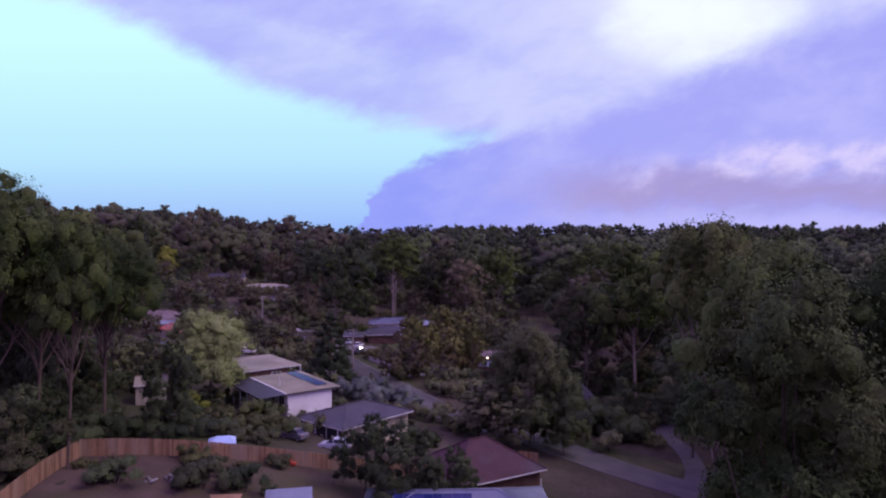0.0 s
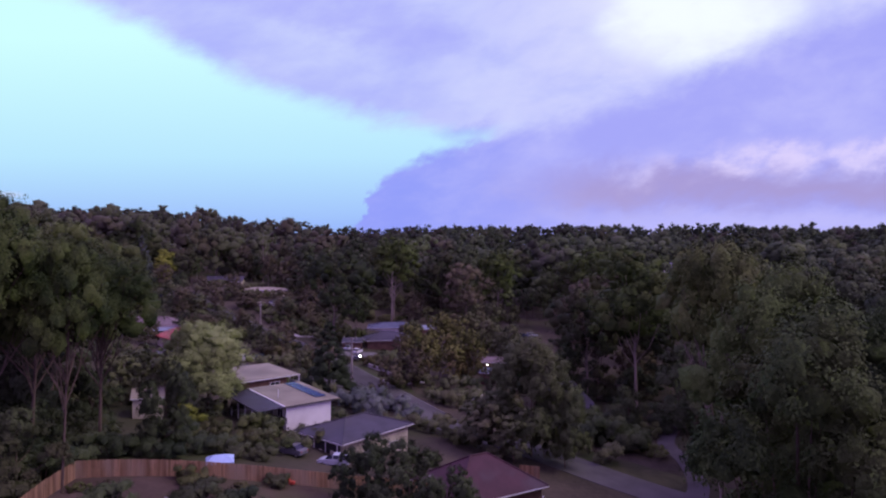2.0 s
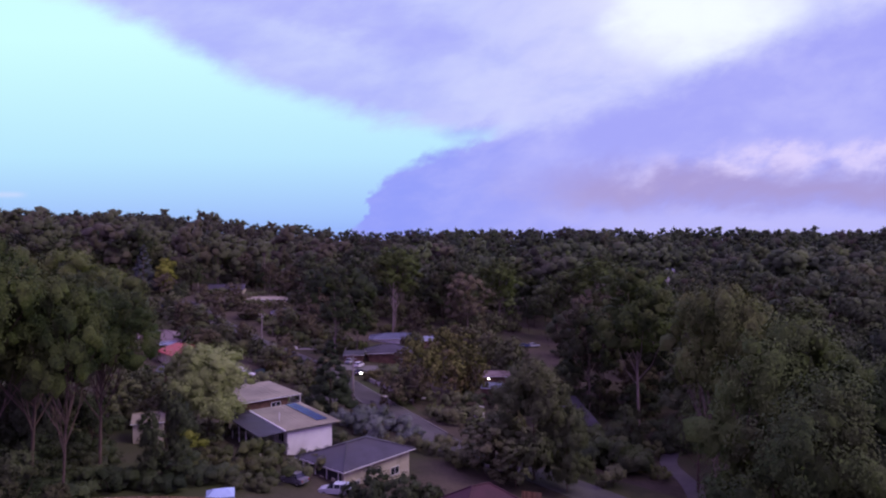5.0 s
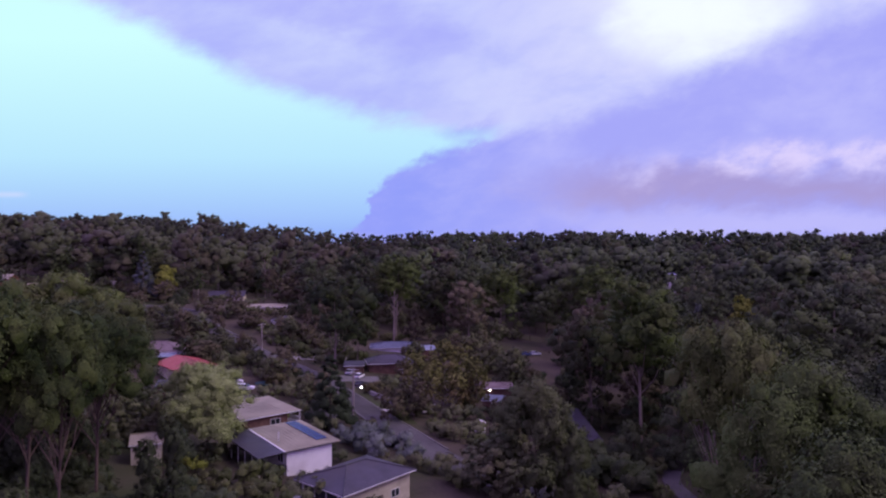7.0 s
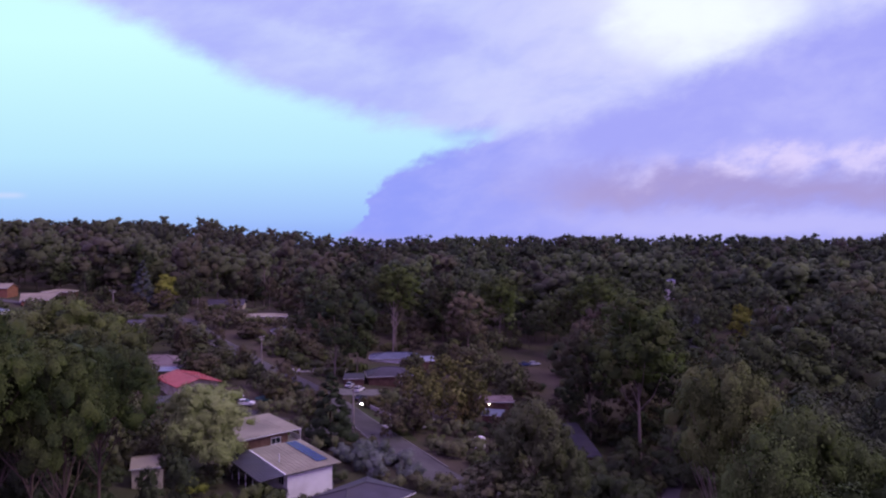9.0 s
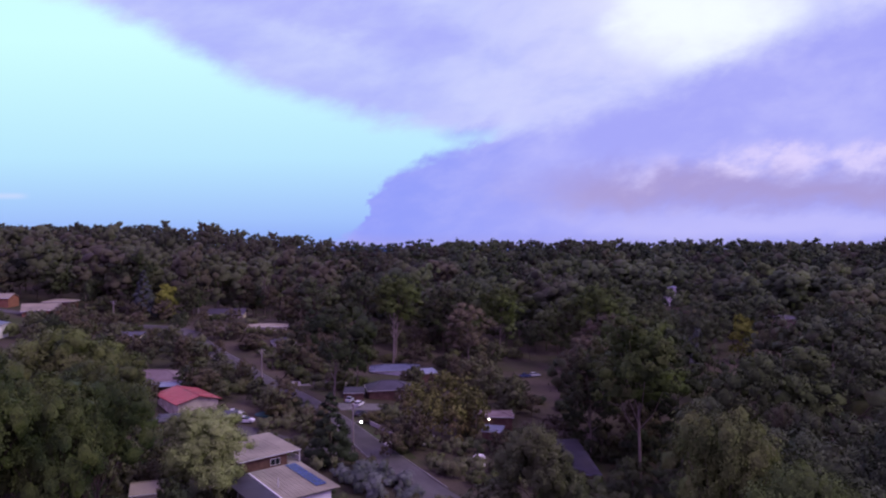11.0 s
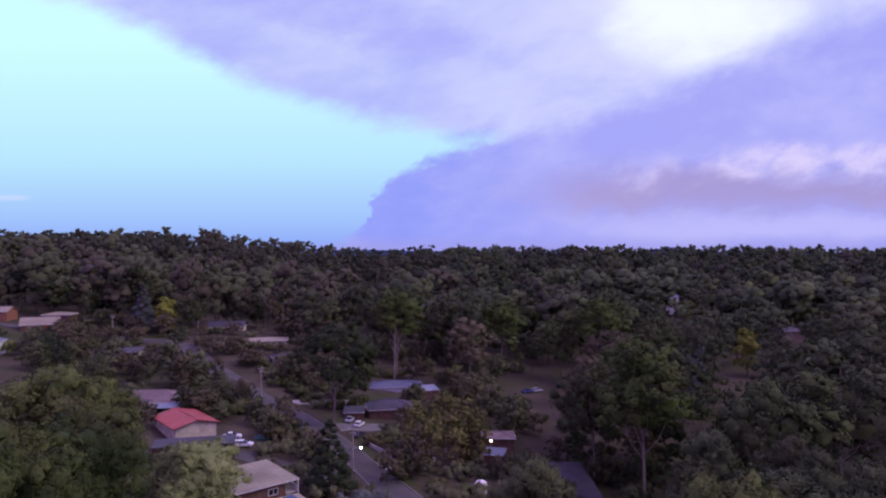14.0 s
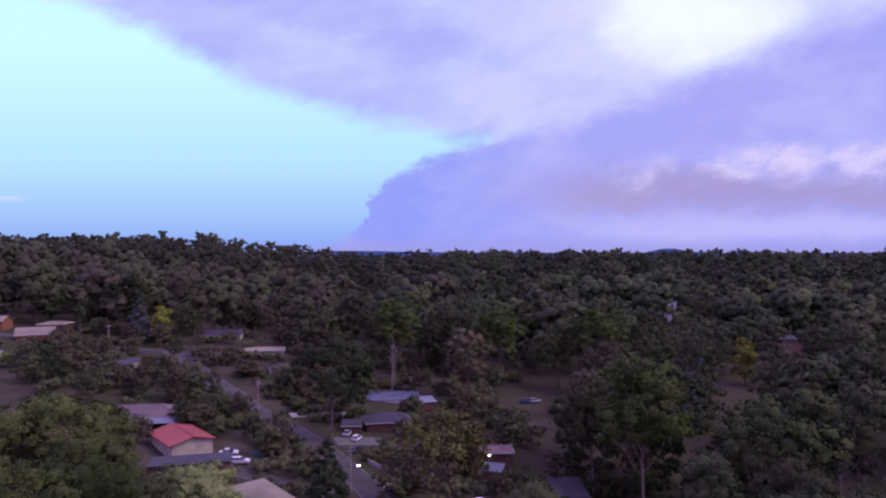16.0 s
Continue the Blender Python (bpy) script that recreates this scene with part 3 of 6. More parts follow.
def house(label, x, y, heading, length, depth, eave, rise, wall, roof, kind="hip", over=0.5, base=None, windows=(), gutter="trim", roof_label="", ribs=0.0):
    """A house whose near corner is at x, y; length runs along the heading (degrees from +x), depth to its left."""
    HOUSES.append((x, y, heading, length, depth))
    z0 = min(ground_z(x, y), ground_z(x + length * math.cos(radians(heading)), y + length * math.sin(radians(heading)))) - 0.3 if base is None else base
    h = thing("house", Matrix.Translation((x, y, z0)) @ Matrix.Rotation(radians(heading), 4, "Z"), label, "house")
    e = eave - z0
    t = 0.25
    for sx, sy, lx, ly in ((length / 2, t / 2, length, t), (length / 2, depth - t / 2, length, t), (t / 2, depth / 2, t, depth - 2 * t - 0.01), (length - t / 2, depth / 2, t, depth - 2 * t - 0.01)):
        part("wall", box(sx, sy, e / 2 - 0.06, lx, ly, e - 0.02), wall, h)
    a, b, c, d = -over, length + over, -over, depth + over
    ez, rz = e, e + rise
    if kind == "hip":
        k = min(depth / 2 + over, length / 2 - 0.2 + over)
        r1, r2 = (a + k, depth / 2, rz), (b - k, depth / 2, rz)
        planes = [[(a, c, ez), (b, c, ez), r2, r1], [(b, d, ez), (a, d, ez), r1, r2], [(a, d, ez), (a, c, ez), r1], [(b, c, ez), (b, d, ez), r2]]
        ridges = [(r1, r2), (r1, (a, c, ez)), (r1, (a, d, ez)), (r2, (b, c, ez)), (r2, (b, d, ez))]
    elif kind == "gable":
        r1, r2 = (a, depth / 2, rz), (b, depth / 2, rz)
        planes = [[(a, c, ez), (b, c, ez), r2, r1], [(b, d, ez), (a, d, ez), r1, r2]]
        ridges = [(r1, r2)]
        for gx_ in (t / 2, length - t / 2):
            bm = bmesh.new()
            tri = [(0, ez - 0.05), (depth, ez - 0.05), (depth / 2, rz - 0.12)]
            f = [bm.verts.new((gx_ - t / 2, q[0], q[1])) for q in tri]
            k2 = [bm.verts.new((gx_ + t / 2, q[0], q[1])) for q in tri]
            bm.faces.new(f), bm.faces.new(k2[::-1])
            for i in range(3):
                bm.faces.new((f[i], k2[i], k2[(i + 1) % 3], f[(i + 1) % 3]))
            part("gable", bm, wall, h)
    elif kind == "cross":
        r1, r2 = (length / 2, c, rz), (length / 2, d, rz)
        planes = [[(a, d, ez), (a, c, ez), r1, r2], [(b, c, ez), (b, d, ez), r2, r1]]
        ridges = [(r1, r2)]
        for gy_ in (t / 2, depth - t / 2):
            bm = bmesh.new()
            tri = [(0, ez - 0.05), (length, ez - 0.05), (length / 2, rz - 0.12)]
            f = [bm.verts.new((q[0], gy_ - t / 2, q[1])) for q in tri]
            k2 = [bm.verts.new((q[0], gy_ + t / 2, q[1])) for q in tri]
            bm.faces.new(f), bm.faces.new(k2[::-1])
            for i in range(3):
                bm.faces.new((f[i], k2[i], k2[(i + 1) % 3], f[(i + 1) % 3]))
            part("gable", bm, wall, h)
    else:  # mono: rises from the near side to the far side
        planes = [[(a, c, ez), (b, c, ez), (b, d, rz), (a, d, rz)]]
        ridges = []
        for sx in (0.0, length - t):
            bm = bmesh.new()
            f = [bm.verts.new(q) for q in ((sx, 0.1, e - 0.1), (sx, depth - 0.1, e - 0.1), (sx, depth - 0.1, rz - 0.15))]
            k2 = [bm.verts.new((q.co.x + t, q.co.y, q.co.z)) for q in f]
            bm.faces.new(f), bm.faces.new(k2[::-1])
            for i in range(3):
                bm.faces.new((f[i], k2[i], k2[(i + 1) % 3], f[(i + 1) % 3]))
            part("wall_infill", bm, wall, h)
    for p in planes:
        pl = part("roof", slab(p, 0.14), roof, h, roof_label)
        if ribs:
            bm = bmesh.new()
            lo0, lo1 = Vector(p[0]), Vector(p[1])
            hi1, hi0 = Vector(p[2]), Vector(p[-1])
            n = max(3, int((lo1 - lo0).length / ribs))
            for i in range(1, n):
                s, e2 = lo0.lerp(lo1, i / n), hi0.lerp(hi1, i / n)
                tube([s + Vector((0, 0, 0.012)), e2 + Vector((0, 0, 0.012))], [0.03, 0.03], 4, bm)
            part("rib", bm, roof, pl)
    for p, q in ridges:
        part("ridge_cap", tube([Vector(p) + Vector((0, 0, 0.03)), Vector(q) + Vector((0, 0, 0.03))], [0.11, 0.11], 6), roof, h)
    for s, q in (((a, c), (b, c)), ((b, c), (b, d)), ((b, d), (a, d)), ((a, d), (a, c))):
        mid, ln = ((s[0] + q[0]) / 2, (s[1] + q[1]) / 2), math.hypot(q[0] - s[0], q[1] - s[1])
        horizontal = s[1] == q[1]
        if kind == "mono" and not (horizontal and s[1] == c):
            continue
        if (kind == "gable" and not horizontal) or (kind == "cross" and horizontal):
            continue
        part("gutter", box(mid[0], mid[1], ez - 0.12, ln if horizontal else 0.12, 0.12 if horizontal else ln, 0.14), M[gutter], h)
    for side, along, wz, ww, wh in windows:
        pos = {"front": (along, 0, 0), "back": (along, depth, math.pi), "left": (0, along, -math.pi / 2), "right": (length, along, math.pi / 2)}[side]
        window_in(h, pos[0], pos[1], wz, ww, wh, pos[2], M["trim"])
    return h


# white-walled house with a tan sheet roof, a dark verandah roof and solar panels
wh = house("white rendered house with tan low-pitch roof and verandah", -25.3, 106.9, 39, 8.2, 14.0, 6.85, 0.5, M["white_wall"], M["tan_roof"], "mono", 0.5, gutter="dark_trim", windows=[("right", 5, 2.2, 1.6, 1.2)], ribs=0.76)
e = 6.85 - wh.matrix_world.translation.z
slope = 0.5 / 15.0
part("roof_end", slab([(8.7, -0.5, e), (9.7, -0.5, e - 0.02), (9.7, 14.5, e + 0.48), (8.7, 14.5, e + 0.5)], 0.14), M["tan_roof"], wh, "tan sheet eave")
verandah = part("verandah_roof", slab([(-4.9, -0.5, e - 0.22), (-0.66, -0.5, e - 0.04), (-0.66, 17.4, e + 0.52), (-4.9, 17.4, e + 0.34)], 0.10), M["slate_roof"], wh, "dark blue-grey sheet verandah roof")
ribs = bmesh.new()
for i in range(1, 8):
    x = -4.9 + i * 0.53
    tube([(x, -0.5, e - 0.21 + 0.0425 * i * 0.53), (x, 17.4, e + 0.35 + 0.0425 * i * 0.53)], [0.025, 0.025], 4, ribs)
part("rib", ribs, M["slate_roof"], verandah)
part("verandah_gutter", box(-4.93, 8.45, e - 0.05, 0.10, 18.0, 0.16, turn=Matrix.Rotation(slope, 4, "X")), M["dark_trim"], wh)
part("flashing", slab([(-0.64, -0.52, e + 0.05), (-0.40, -0.52, e + 0.05), (-0.40, 14.45, e + 0.56), (-0.64, 14.45, e + 0.56)], 0.10), M["trim"], wh, "white flashing strip")
for yy in (0.0, 2.9, 5.8, 8.7, 11.6, 14.5, 17.1):
    part("post", box(-4.6, yy, (e - 0.30 + yy * slope) / 2, 0.12, 0.12, e - 0.30 + yy * slope), M["trim"], wh, "pale verandah post")
part("deck", box(-2.45, 6.8, 0.35, 4.7, 13.8, 0.2), M["timber"], wh)
for yy, ww in ((2.2, 2.0), (5.6, 1.4), (9.4, 2.2)):
    window_in(wh, 0, yy, e - 1.6, ww, 1.5, -math.pi / 2, M["trim"])
solar = new("solar_array")
solar.parent = wh
for i in range(2):
    for j in range(8):
        x0, y0 = 6.35 + i * 1.05, 1.9 + j * 1.52
        z0, z1 = e + (y0 + 0.5) * slope + 0.12, e + (y0 + 1.97) * slope + 0.12
        part("solar_panel", slab([(x0, y0, z0), (x0 + 1.0, y0, z0), (x0 + 1.0, y0 + 1.47, z1), (x0, y0 + 1.47, z1)], 0.04), M["solar"], solar)
part("vent_pipe", tube([(1.0, 5.2, e + 0.1), (1.0, 5.2, e + 1.7)], [0.07, 0.07], 8), M["trim"], wh)

# brown brick house with a pale low roof behind it
bh = house("brown brick house with a pale low-pitch roof and porch", -38.5, 124.8, 42, 10.0, 13.0, 7.05, 0.45, M["brown_wall"], M["tan_roof"], "mono", 0.5, gutter="trim", ribs=0.9, windows=[("front", 7.4, 3.2, 2.0, 1.2)])
eb = 7.05 - bh.matrix_world.translation.z
part("porch_roof", slab([(10.5, -0.5, eb), (12.8, -0.5, eb), (12.8, 13.5, eb + 0.45), (10.5, 13.5, eb + 0.45)], 0.14), M["tan_roof"], bh)
part("porch_gutter", box(11.6, -0.5, eb - 0.12, 2.4, 0.12, 0.14), M["trim"], bh)
for yy in (-0.3, 3.6, 7.6):
    part("porch_post", box(12.6, yy, (eb - 0.1) / 2, 0.14, 0.14, eb - 0.1), M["trim"], bh, "white porch post")
part("railing", box(12.6, 1.7, eb - 1.9, 0.06, 3.6, 0.9), M["trim"], bh, "white porch railing")
part("porch_floor", box(11.4, 6.2, eb - 2.6, 2.6, 12.8, 0.2), M["concrete"], bh)

# dark slate hip house with the carport
hh = house("grey hip-roofed house with cream walls", -14.3, 95.0, 50, 13.8, 9.9, 4.3, 1.85, M["cream_wall"], M["slate_roof"], "hip", 0.7, windows=[("front", 2.5, 2.0, 1.0, 1.4), ("front", 4.6, 2.0, 0.8, 1.4), ("front", 10.5, 2.1, 1.8, 1.2), ("left", 5.5, 2.0, 1.2, 1.3)])
zc = 4.3 - hh.matrix_world.translation.z
# flat dark panel on the wall, its colour standing in for the undercroft's shade
part("carport_shade", box(-0.02, 4.6, zc - 1.35, 0.06, 8.2, 2.3), M["dark_trim"], hh, "dark panel painted as the shade of an open undercroft")
for yy in (0.6, 3.2, 5.8, 8.6):
    part("carport_post", box(-0.55, yy, zc - 1.3, 0.12, 0.12, 2.4), M["trim"], hh, "pale timber post")
for yy, ww, hh_ in ((2.0, 0.7, 1.0), (4.4, 1.1, 0.7), (7.2, 0.8, 1.3)):
    part("stored_board", box(-0.3, yy, zc - 2.5 + hh_ / 2, 0.2, ww, hh_, turn=Matrix.Rotation(0.2, 4, "X")), M["cream_wall"], hh)
part("door", box(7.4, -0.03, 1.5, 0.9, 0.06, 2.1), M["timber"], hh)
part("chimney", box(9.5, 6.5, 4.8, 0.5, 0.5, 1.2), M["alu"], hh, "metal flue")
part("downpipe", tube([(0.05, -0.12, 0.2), (0.05, -0.12, 3.4)], [0.05, 0.05], 6), M["trim"], hh)

# maroon hip house at the street corner
mh = house("brown brick house with a maroon tiled hip roof", 2.1, 79.5, 31, 13.0, 10.4, 1.35, 3.7, M["brown_wall"], M["maroon_roof"], "hip", 0.7, windows=[("front", 7.4, 1.9, 1.6, 1.2), ("right", 4.0, 1.9, 1.6, 1.2)])
part("flue", tube([(-0.4, 6.2, 3.5), (-0.4, 6.2, 6.3)], [0.12, 0.12], 8), M["concrete"], mh, "tall flue pipe")
part("porch_post", box(12.85, -0.5, 1.6, 0.12, 0.12, 3.2), M["trim"], mh)
part("lean_to", slab([(-4.0, 8.6, 3.4), (-0.9, 9.6, 3.7), (-0.9, 11.6, 3.7), (-4.0, 11.6, 3.4)], 0.1), M["pale_blue_roof"], mh, "pale skillion roof")
part("lean_to_wall", box(-2.4, 10.2, 1.6, 2.6, 2.4, 3.4), M["cream_wall"], mh)
# roof with solar panels below the camera
sh = house("house with a pale blue roof carrying solar panels", -7.6, 63.5, 2, 19.5, 11.0, 2.6, 2.0, M["cream_wall"], M["pale_blue_roof"], "hip", 0.5, ribs=0.76)
sp = new("solar_array")
sp.parent = sh
es = 2.6 - sh.matrix_world.translation.z
for i in range(8):
    for j in range(2):
        y0 = 1.4 + j * 1.75
        q = lambda yy: es + (yy + 0.5) * (2.0 / 6.0) + 0.1
        part("solar_panel", slab([(2.9 + i * 1.04, y0, q(y0)), (3.9 + i * 1.04, y0, q(y0)), (3.9 + i * 1.04, y0 + 1.68, q(y0 + 1.68)), (2.9 + i * 1.04, y0 + 1.68, q(y0 + 1.68))], 0.04), M["solar"], sp)
house("small shed with a zinc skillion roof", -16.3, 60.0, 12, 4.2, 4.6, 5.5, 0.8, M["brown_wall"], M["pale_blue_roof"], "mono", 0.2, ribs=0.76)
house("low brown garden shed with a rusty roof", -22.4, 60.5, 3, 3.0, 2.2, 6.2, 0.3, M["brown_wall"], M["paling"], "mono", 0.2)

# pale shed among the trees
house("pale weatherboard shed among trees", -48.6, 103.0, 20, 4.4, 5.0, 8.9, 1.0, M["cream_wall"], M["tan_roof"], "gable", 0.3)

# red-roofed house up the hill and its neighbours
rh = house("cream house with a bright red sheet roof", -62.9, 156.4, 41, 9.7, 14.8, 10.5, 1.4, M["cream_wall"], M["red_roof"], "cross", 0.7, gutter="red_roof", ribs=0.9)
for vx, vy in ((3.2, 11.0), (7.8, 2.5)):
    part("roof_vent", tube([(vx, vy, 3.6), (vx, vy, 5.6)], [0.12, 0.12], 8), M["dark_trim"], rh)
gh = house("house with a brown tiled hip roof and white dormer wall", -93.5, 179.5, 7, 21.0, 11.0, 11.0, 2.2, M["brown_wall"], M["brown_roof"], "hip", 0.8)
part("white_annexe", box(10.3, -1.6, 1.6, 7.0, 3.0, 4.0), M["white_wall"], gh, "white rendered annexe")
part("annexe_roof", slab([(6.5, -3.4, 3.75), (14.1, -3.4, 3.75), (14.1, -0.1, 4.1), (6.5, -0.1, 4.1)], 0.12), M["slate_roof"], gh)
window_in(gh, 11.4, -3.1, 2.5, 1.0, 1.3, 0, M["trim"])
part("carport_roof", slab([(14.6, -5.0, 2.7), (22.6, -5.0, 2.7), (22.6, -0.6, 3.1), (14.6, -0.6, 3.1)], 0.12), M["pale_blue_roof"], gh, "pale carport roof")
for px_, py_ in ((14.9, -4.7), (22.3, -4.7)):
    part("carport_post", box(px_, py_, 1.0, 0.12, 0.12, 4.0), M["trim"], gh)
house("low dark flat-roofed garage beside the driveway", -64.0, 146.5, 14, 17.0, 5.5, 8.9, 0.3, M["brown_wall"], M["slate_roof"], "mono", 0.3, gutter="dark_trim")
# the cluster beyond the street lamp
house("low house with a dull purple-grey roof", -22.5, 199.0, 12, 13.0, 9.0, 4.6, 2.0, M["brown_wall"], M["slate_roof"], "hip", 0.6, windows=[("front", 10, 1.8, 1.6, 1.1)])
house("house with a blue-grey metal roof and pale eaves", -25.5, 232.0, 6, 17.0, 10.0, 4.4, 1.4, M["white_wall"], M["blue_roof"], "hip", 0.7, ribs=0.9)
house("small outbuilding with a pale roof", -8.5, 226.0, 20, 6.5, 5.0, 4.6, 0.8, M["brown_wall"], M["pale_blue_roof"], "mono", 0.3)
house("open timber carport beside parked cars", -29.5, 196.0, 5, 5.5, 5.5, 4.6, 0.5, M["brown_wall"], M["slate_roof"], "mono", 0.4)
house("house with a grey gable roof on the hillside", -108.5, 303.0, 8, 15.5, 9.0, 17.3, 2.2, M["cream_wall"], M["slate_roof"], "gable", 0.7, windows=[("front", 5, 1.2, 2.4, 0.7)])
house("long low house with a white roof", -82.0, 268.0, 14, 17.5, 9.0, 15.4, 0.9, M["cream_wall"], M["tan_roof"], "hip", 0.6)
house("cottage with a grey tile roof", -64.5, 249.0, 18, 8.0, 7.5, 11.8, 1.8, M["white_wall"], M["slate_roof"], "hip", 0.5)
# houses on the left hillside
house("orange brick house with a pale gable roof", -168.0, 262.0, 28, 13.0, 9.0, 22.6, 2.6, M["orange_wall"], M["tan_roof"], "gable", 0.6)
house("pale-roofed house behind trees", -173.0, 284.0, 6, 11.0, 8.0, 24.6, 0.9, M["brown_wall"], M["tan_roof"], "hip", 0.5)
house("orange brick house with a tan roof", -198.0, 276.0, 8, 14.0, 9.0, 26.6, 1.8, M["orange_wall"], M["tan_roof"], "gable", 0.5)
house("low brown house with a flat grey roof", -121.0, 232.0, 4, 13.0, 7.0, 16.8, 0.5, M["cream_wall"], M["slate_roof"], "mono", 0.5)
house("blue-roofed house at the hill's edge", -160.0, 212.0, 10, 14.0, 9.0, 22.4, 1.8, M["white_wall"], M["blue_roof"], "hip", 0.5)
# right of the valley
house("long house with a dark sheet roof under tall trees", 28.2, 151.0, 3, 7.5, 22.0, -4.2, 1.6, M["brown_wall"], M["slate_roof"], "mono", 0.5, gutter="pale_blue_roof", ribs=0.9)
house("low house with a grey roof and lit porch", 9.5, 183.0, 0, 9.5, 7.0, 0.8, 0.9, M["brown_wall"], M["brown_roof"], "hip", 0.5)
house("garden shed with a blue-grey roof", 10.0, 171.0, -14, 5.0, 4.0, 0.2, 0.6, M["brown_wall"], M["blue_roof"], "mono", 0.3)
house("pale brown brick house behind tree trunks", 165.0, 328.0, 4, 13.0, 9.0, 12.6, 1.6, M["brick_pale"], M["slate_roof"], "hip", 0.6, windows=[("front", 5, 2.5, 1.8, 1.4), ("front", 11, 2.5, 1.8, 1.4)])
house("white building far off in the forest", 149.0, 440.0, 5, 6.0, 6.0, 21.8, 1.0, M["white_wall"], M["pale_blue_roof"], "gable", 0.4)

# ---- timber fence ----
def fence(corners, height, label):
    """Palings on two rails between posts; the nearest palings are separate pieces."""
    f = thing("fence", Matrix(), label, "fence", kind="structure")
    bm0 = box(0, 0, height / 2, 0.19, 0.022, height)
    paling_mesh = bpy.data.meshes.new("paling")
    bm0.to_mesh(paling_mesh)
    bm0.free()
    paling_mesh.materials.append(M["paling"])
    rng = random.Random(4)
    count, rest = 0, bmesh.new()
    for (x0, y0), (x1, y1) in zip(corners, corners[1:]):
        ln = math.hypot(x1 - x0, y1 - y0)
        ang = math.atan2(y1 - y0, x1 - x0)
        n = int(ln / 0.205)
        for i in range(n):
            t = (i + 0.5) / n
            x, y = x0 + (x1 - x0) * t, y0 + (y1 - y0) * t
            m = Matrix.Translation((x, y, ground_z(x, y) + rng.uniform(-0.03, 0.02))) @ Matrix.Rotation(ang + rng.uniform(-0.03, 0.03), 4, "Z") @ Matrix.Rotation(rng.uniform(-0.012, 0.012), 4, "Y")
            if count < 300:
                p = new("paling", paling_mesh)
                p.parent = f
                p.matrix_local = m
            else:
                bmesh.ops.create_cube(rest, size=1.0, matrix=m @ Matrix.Translation((0, 0, height / 2)) @ Matrix.Diagonal((0.19, 0.022, height, 1)))
            count += 1
        nrx, nry = -math.sin(ang), math.cos(ang)
        k = int(ln / 2.6)
        for i in range(k + 1):
            t = i / k
            x, y = x0 + (x1 - x0) * t + nrx * 0.08, y0 + (y1 - y0) * t + nry * 0.08
            part("post", box(x, y, ground_z(x, y) + height / 2 - 0.1, 0.12, 0.1, height + 0.1, turn=Matrix.Rotation(ang, 4, "Z")), M["timber"], f)
        for rz in (0.35, height - 0.35):
            pts = [(x0 + (x1 - x0) * i / k + nrx * 0.045, y0 + (y1 - y0) * i / k + nry * 0.045) for i in range(k + 1)]
            part("rail", tube([(px_, py_, ground_z(px_, py_) + rz) for px_, py_ in pts], [0.04] * len(pts), 4), M["timber"], f)
    tagged(part("paling_row", rest, M["paling"], f), kind="stuff")
    return f


fence([(-35.8, 50.0), (-37.7, 67.5), (-12.7, 80.0), (14.5, 94.5)], 1.85, "brown timber paling fence round the yard")
sf = thing("fence", Matrix(), "short brown timber fence panel by the street", "fence", kind="structure")
for i in range(16):
    x, y = 12.2 + i * 0.2, 101.2 + i * 0.03
    part("paling", box(x, y, ground_z(x, y) + 0.95, 0.19, 0.03, 2.0), M["paling"], sf)

# ---- street furniture ----
def power_pole(x, y, height, lamp, heading, label):
    z = ground_z(x, y)
    p = thing("power_pole", Matrix.Translation((x, y, z)) @ Matrix.Rotation(radians(heading), 4, "Z"), label, "pole", group="power poles")
    part("pole", tube([(0, 0, -0.3), (0, 0, height)], [0.23, 0.17], 9), M["pole"], p)
    for zz, w in ((height - 0.35, 2.4), (height - 1.15, 1.5)):
        arm = part("crossarm", box(0, -0.16, zz, w, 0.12, 0.14), M["pole"], p)
        for dx in (-w / 2 + 0.12, -w / 5, w / 5, w / 2 - 0.12):
            part("insulator", tube([(dx, -0.16, zz + 0.06), (dx, -0.16, zz + 0.17), (dx, -0.16, zz + 0.24)], [0.05, 0.06, 0.03], 7), M["trim"], arm)
    if lamp:
        part("lamp_arm", tube([(0, 0, lamp - 0.6), (0.5, -0.05, lamp), (1.55, -0.1, lamp + 0.12)], [0.045, 0.04, 0.04], 6), M["alu"], p)
        head = part("lamp_head", tube([(1.4, -0.1, lamp + 0.16), (1.7, -0.1, lamp + 0.17), (2.15, -0.1, lamp + 0.15)], [0.10, 0.16, 0.08], 8), M["alu"], p)
        part("diffuser", tube([(1.6, -0.12, lamp - 0.06), (1.85, -0.12, lamp + 0.0), (2.1, -0.12, lamp - 0.02)], [0.12, 0.22, 0.10], 8), M["lamp"], head, "lit white lamp glass")
    return p


power_pole(-20.6, 150.5, 11.0, 6.7, 0, "timber power pole with a lit street lamp")
power_pole(-57.0, 206.5, 9.5, 0, 45, "timber power pole beside the street")
power_pole(-134.5, 268.0, 9.5, 0, 10, "pale timber power pole on the hillside")
power_pole(-112.0, 300.0, 10.0, 0, 10, "timber power pole among trees")


